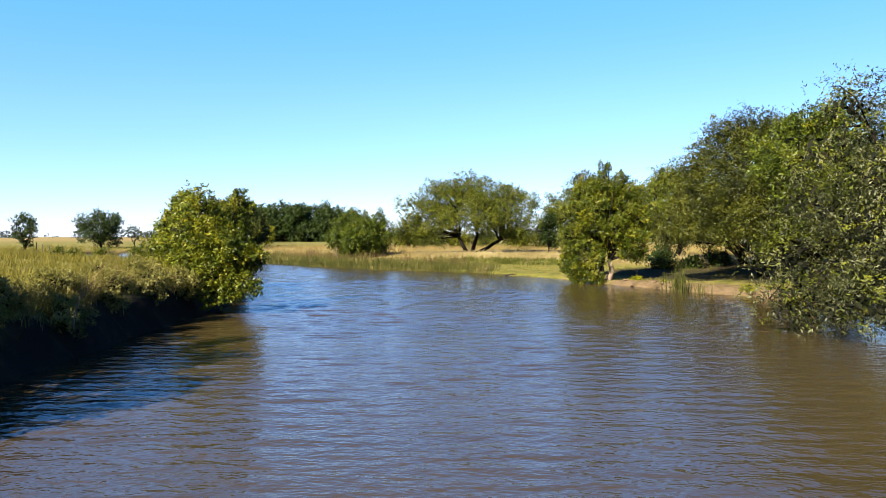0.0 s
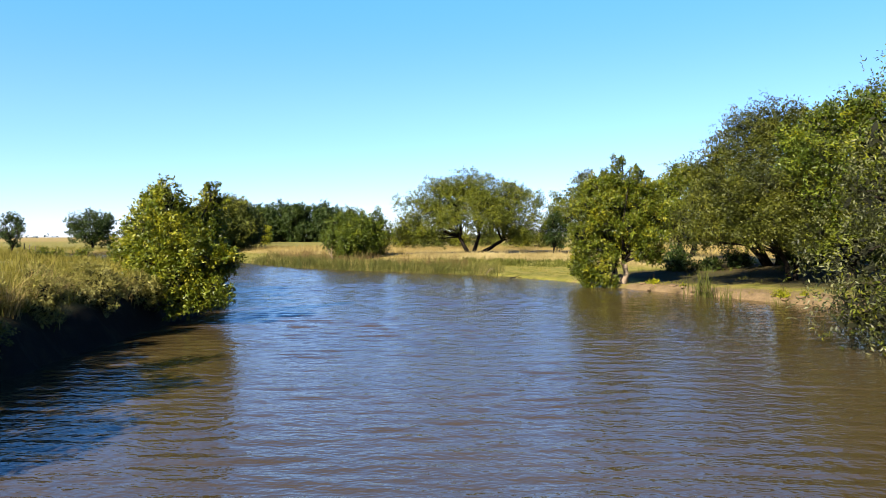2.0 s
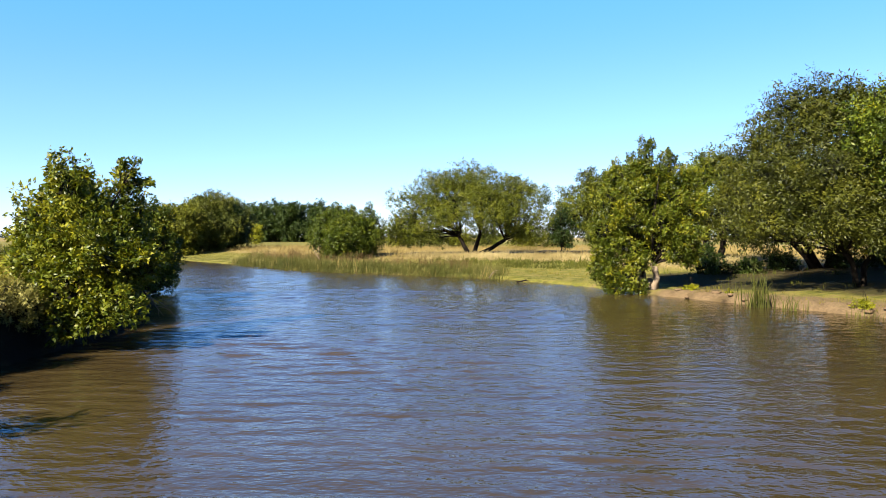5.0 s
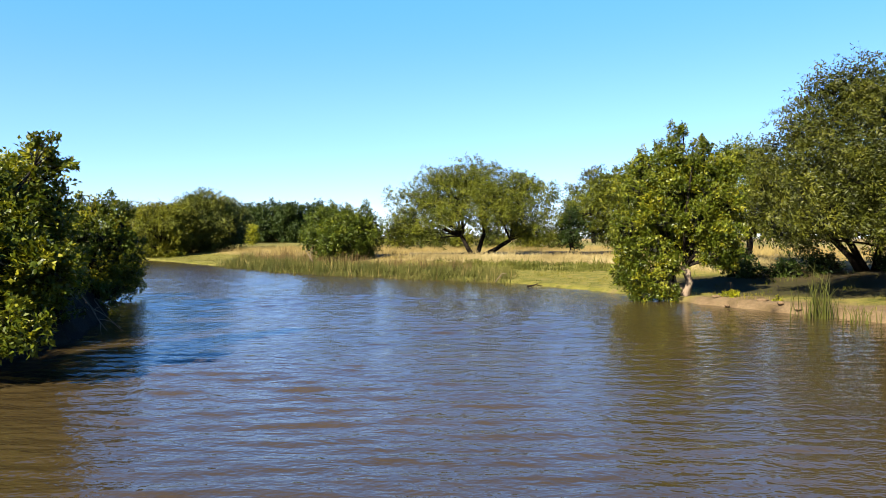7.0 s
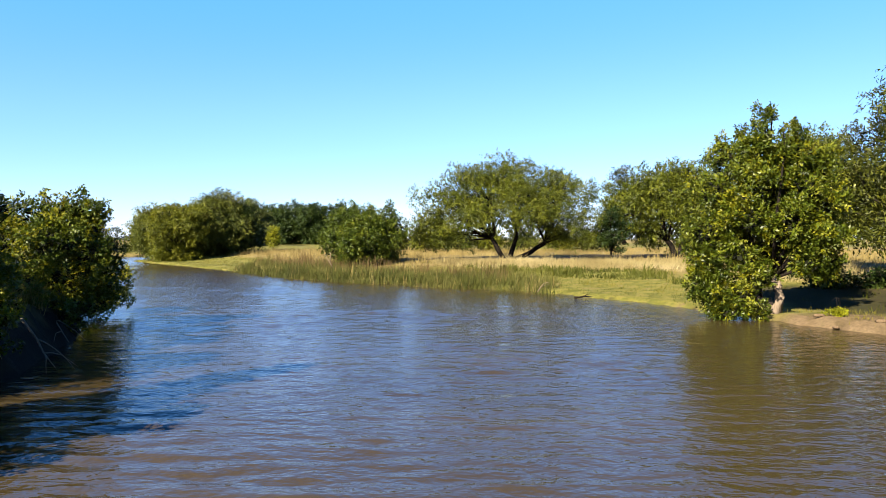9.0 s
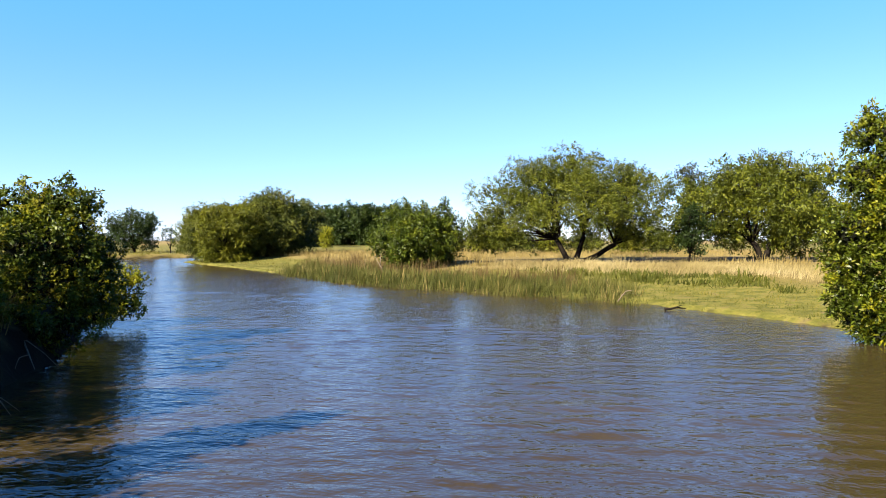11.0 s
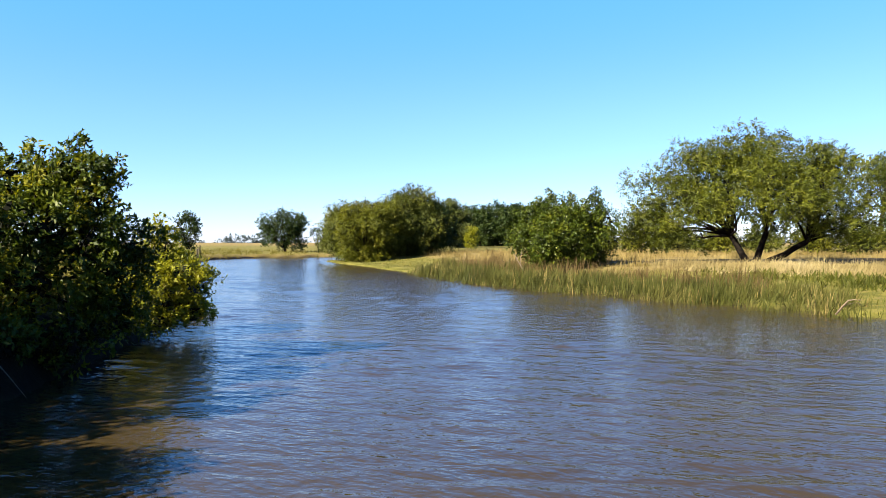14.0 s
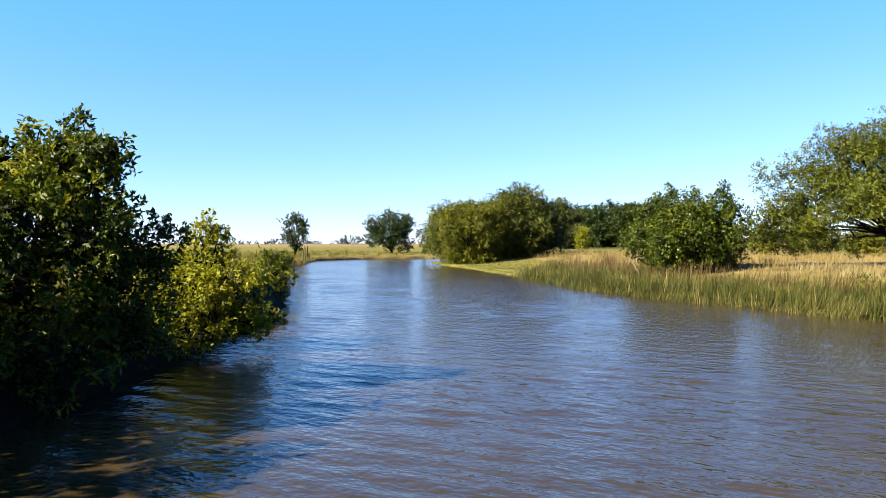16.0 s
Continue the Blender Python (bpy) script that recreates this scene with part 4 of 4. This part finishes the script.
sward("weeds", "low leafy green weeds in patches on the lawn", M_GREENGRASS, 84, (-2, 22, 42, 72), lambda x, y, dr, dl, r: right_land(x, y, dr, dl) & (dr > 6.2 + 0.8 * wobble(x, y, 0.7)) & (dr < 9.8) & (x < 9.5), 2200, 10, 0.36, 0.07, 0.22, 0.9, (0, 0), 0.35)
sward("rough_grass", "dim rough grass in the shade of the willows", M_GREENGRASS, 85, (11, 26, 36, 49), lambda x, y, dr, dl, r: right_land(x, y, dr, dl) & (dr > 3.6), 110, 8, 0.24, 0.03, 0.2, 0.7, (0, 0), 0.3)
sward("beach_grass", "short grass patches on the clay beach", M_MIXED, 86, (8, 20, 26, 44), lambda x, y, dr, dl, r: right_land(x, y, dr, dl) & (dr > 0.25) & (dr < 3), 420, 8, 0.13, 0.02, 0.16, 0.7, (0, 0), 0.75)
# reeds
in_reeds = lambda x, y: (x < 2.6 - 0.8 * wobble(x, y, 1.1)) & (x > -21.8)
sward("reeds", "dense green reeds standing at the water's edge", M_REED, 81, (-24, 4, 48, 80), lambda x, y, dr, dl, r: in_reeds(x, y) & (dr < 4.4) & (land(x, y) | (dr < 0.8)), 5000, 8, 0.66, 0.034, 0.2, 0.8, (0.12, 0), -0.3, "reeds")
sward("reeds", "dry brown reeds behind the green ones", M_REEDDRY, 82, (-26, 1, 52, 82), lambda x, y, dr, dl, r: (x < 0.5) & (x > -23) & land(x, y) & (dr > 3.4) & (dr < 6.5 + 2 * step(-8, -20, x)), 1400, 8, 0.75, 0.03, 0.2, 0.3, (0.15, 0), -0.2, "reeds")
sward("reeds", "straw-coloured dead reed stalks among the green", M_DRY, 83, (-24, 4, 48, 80), lambda x, y, dr, dl, r: in_reeds(x, y) & (dr < 3) & (land(x, y) | (dr < 0.6)), 800, 6, 0.66, 0.025, 0.15, 0.35, (0.1, 0), 0.1, "reeds")

# clump of reeds in the shallows before the clay beach
rng = np.random.default_rng(90)
for cx, cy, k, hh in ((11.5, 33.6, 26, 1.95), (11.5, 33.6, 80, 1.25), (12.3, 32.4, 30, 0.8), (13.6, 30.2, 30, 0.45)):
    me = blades("reed_clump", np.stack([rng.normal(cx, 0.28, k), rng.normal(cy, 0.2, k), np.full(k, -0.1)], 1), rng.uniform(0.6, 1.1, k) * hh, 0.03, rng, 0.45)
    me.materials.append(M_REED)
    tagged(new("reed_clump", me), "clump of slender green reeds in the shallows", "reeds", kind="stuff")

# pale shrubs on the left bank
rng = np.random.default_rng(91)
for k, (y, d, r, h) in enumerate([(10.6, 0.7, 0.6, 0.7), (12.2, 1.3, 0.7, 0.75), (13.8, 0.6, 0.6, 0.6), (15.2, 1.5, 0.8, 0.8), (16.6, 0.7, 0.65, 0.7), (18.0, 1.6, 0.8, 0.85), (19.3, 0.7, 0.7, 0.75), (20.6, 1.5, 0.8, 0.9), (21.6, 0.5, 0.6, 0.7),
                                  (14.4, 2.6, 0.7, 0.6), (17.4, 3.0, 0.8, 0.65), (11.3, 2.7, 0.8, 0.6)]):
    x = float(np.interp(y, [q[1] for q in LEFT], [q[0] for q in LEFT])) - d
    bush_at(x, y, 300 + k, crown_blobs(np.random.default_rng(300 + k), r * 1.25, -0.35, h * 1.2, 8, 0.46, skirt=0.5), "pale grey-green flowering shrub on the grassy bank", "shrub", leaf=(0.075, 0.024), mats=[M_SHRUB], lai=2.6, trunk_r=0.02, per_twig=10, twig=0.25, group="bank shrubs")

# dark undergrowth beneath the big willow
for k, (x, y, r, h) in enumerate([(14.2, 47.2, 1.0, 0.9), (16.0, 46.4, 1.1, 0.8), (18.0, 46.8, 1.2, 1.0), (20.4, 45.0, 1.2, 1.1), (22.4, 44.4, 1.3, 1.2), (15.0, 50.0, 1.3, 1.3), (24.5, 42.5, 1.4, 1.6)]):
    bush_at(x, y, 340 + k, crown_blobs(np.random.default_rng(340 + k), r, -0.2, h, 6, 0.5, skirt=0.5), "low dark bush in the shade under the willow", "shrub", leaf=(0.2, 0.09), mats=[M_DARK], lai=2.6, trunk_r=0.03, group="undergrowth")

# weeds, clods and roots on the clay beach
for k, (x, y, r) in enumerate([(14.1, 31.2, 0.42), (14.9, 30.9, 0.2), (10.5, 38.2, 0.4), (11.6, 36.6, 0.22)]):
    bush_at(x, y, 380 + k, crown_blobs(np.random.default_rng(380 + k), r, -0.05, 0.3 * r / 0.4, 5, 0.5, skirt=0.5), "bright yellow-green weed clump on the clay beach", "weed", leaf=(0.07, 0.035), mats=[M_LIME], lai=2.4, trunk_r=0.008, per_twig=7, twig=0.12, dense=6, group="beach weeds")
rng = np.random.default_rng(92)
M_CLOD = bark_material("dry_clay", (0.04368, 0.02808, 0.01622), (0.09984, 0.06864, 0.04118))
for k in range(9):
    y = rng.uniform(29.5, 38.5)
    x = float(np.interp(y, [q[1] for q in RIGHT], [q[0] for q in RIGHT])) + rng.uniform(0.15, 0.9)
    bm = bmesh.new()
    bmesh.ops.create_icosphere(bm, subdivisions=2, radius=1.0)
    size = np.array([rng.uniform(0.09, 0.22), rng.uniform(0.08, 0.18), rng.uniform(0.05, 0.1)])
    for v in bm.verts:
        q = np.array(v.co)
        v.co = Vector(q * size * (1 + 0.25 * math.sin(q[0] * 4 + k) * math.cos(q[1] * 5 + 2 * k)))
    me = to_mesh(bm, "clod")
    me.materials.append(M_CLOD)
    ob = tagged(new("clod", me), "dry clay clod at the edge of the beach", "clod", "beach clods")
    ob.location = (x, y, gz(x, y) + 0.02)
for k in range(5):
    a = k * 1.26 + 0.4
    bm = bmesh.new()
    tube(bm, [(0.02 * math.cos(a), 0.02 * math.sin(a), 0.62), (0.13 * math.cos(a), 0.13 * math.sin(a), 0.3), (0.26 * math.cos(a), 0.26 * math.sin(a), 0.06), (0.5 * math.cos(a), 0.5 * math.sin(a), -0.12)], [0.09, 0.085, 0.075, 0.03], 7)
    part("root", to_mesh(bm, "root"), M_PALEBARK, riverside)

# dead pale branches
def dead_branch(x, y, z, sticks, label, bark=M_PALEBARK):
    bm = bmesh.new()
    rng = np.random.default_rng(int(abs(x * 10 + y * 7)))
    main = None
    for a, b, r in sticks:
        if main is not None:                                # side twigs spring from the main stick
            a = min(main, key=lambda q: sum((q[i] - a[i]) ** 2 for i in range(3)))
        pts = limb_points(a, b, rng, 0.05, 4)
        main = main or [tuple(q) for q in pts]
        tube(bm, pts, [r, r * 0.85, r * 0.7, r * 0.5, r * 0.25], 5)
    me = to_mesh(bm, "dead_branch")
    me.materials.append(bark)
    ob = tagged(new("dead_branch", me), label, "branch")
    ob.location = (x, y, z)


dead_branch(-7.4, 12.8, 0.75, [((0, 0, 0), (0.22, 0.1, 0.75), 0.025), ((0.15, 0.06, 0.5), (0.1, 0.2, 1.1), 0.015), ((0.18, 0.08, 0.6), (0.42, 0.1, 1.05), 0.014), ((0.2, 0.1, 0.7), (0.3, 0.0, 1.2), 0.012)], "bleached forked dead branch standing in the bank")
dead_branch(-9.0, 29.4, 0.0, [((-0.9, 0.3, 1.0), (0.1, -0.1, 0.05), 0.035), ((-0.3, 0.05, 0.45), (0.45, 0.0, 0.02), 0.018), ((-0.25, 0, 0.4), (0.1, -0.4, 0.0), 0.016), ((-0.2, 0, 0.35), (0.3, 0.35, 0.0), 0.014)], "bare pale branch drooping into the water")
dead_branch(-10.9, 32.7, 0.1, [((-0.9, 0.5, 0.7), (0.3, -0.3, 0.02), 0.03), ((-0.4, 0.2, 0.45), (0.5, 0.1, 0.0), 0.015), ((-0.2, 0, 0.35), (0.1, -0.6, 0.0), 0.014)], "bare pale branch drooping into the water")

dead_branch(3.9, 47.4, 0.05, [((-0.4, 0, 0), (0.4, 0.15, 0.03), 0.055), ((0.1, 0, 0.03), (0.2, -0.2, 0.18), 0.02)], "short dark log lying at the water's edge", M_BARK)
dead_branch(2.2, 49.3, 0.14, [((-0.25, 0.1, 0), (0.35, -0.1, 0.45), 0.03), ((0.1, 0, 0.25), (0.45, 0.1, 0.3), 0.015)], "bleached stick lying on the lawn by the water")
dead_branch(-12.2, 67.3, 0.5, [((0, 0, 0), (-0.7, 0, 1.1), 0.045), ((-0.2, 0, 0.3), (-0.2, 0.1, 1.3), 0.03)], "bare pale branches standing before the dark bush")

# fence posts on the left meadow
M_POST = bark_material("weathered_post", (0.02708, 0.02128, 0.01548), (0.07738, 0.06577, 0.05029))
for k in range(8, 11):
    x, y = -22.6 - 4.1 * k, 48.3 + 5.1 * k
    bm = bmesh.new()
    tube(bm, [(0, 0, -0.3), (0.01, 0, 0.6), (0.03 * math.sin(k), 0.02, 1.35), (0.03 * math.sin(k), 0.02, 1.38)], [0.07, 0.065, 0.06, 0.045], 8)
    me = to_mesh(bm, "fence_post")
    me.materials.append(M_POST)
    ob = tagged(new("fence_post", me), "weathered grey wooden fence post in dry grass", "fence post", "meadow fence")
    ob.location = (x, y, gz(x, y))

# far line of trees on the horizon, blue-grey haze painted into the leaves
M_HAZE = leaf_material("hazed_foliage", (0.02321, 0.03288, 0.03482), (0.03288, 0.04256, 0.04449), (0.03869, 0.05029, 0.05029), (0.03869, 0.05029, 0.04643), 0.2, 0.9, 0.004)
rng = np.random.default_rng(95)
far_blobs = []
for k in range(150):
    a = radians(-60 + 110 * k / 150 + rng.normal(0, 0.4))
    dist = rng.uniform(1100, 1500)
    hgt = rng.choice([3, 4, 5, 9], p=[0.4, 0.3, 0.2, 0.1])
    far_blobs.append((math.sin(a) * dist, math.cos(a) * dist, hgt * 0.5, hgt * rng.uniform(1.5, 6), hgt * 2, hgt * 0.7))
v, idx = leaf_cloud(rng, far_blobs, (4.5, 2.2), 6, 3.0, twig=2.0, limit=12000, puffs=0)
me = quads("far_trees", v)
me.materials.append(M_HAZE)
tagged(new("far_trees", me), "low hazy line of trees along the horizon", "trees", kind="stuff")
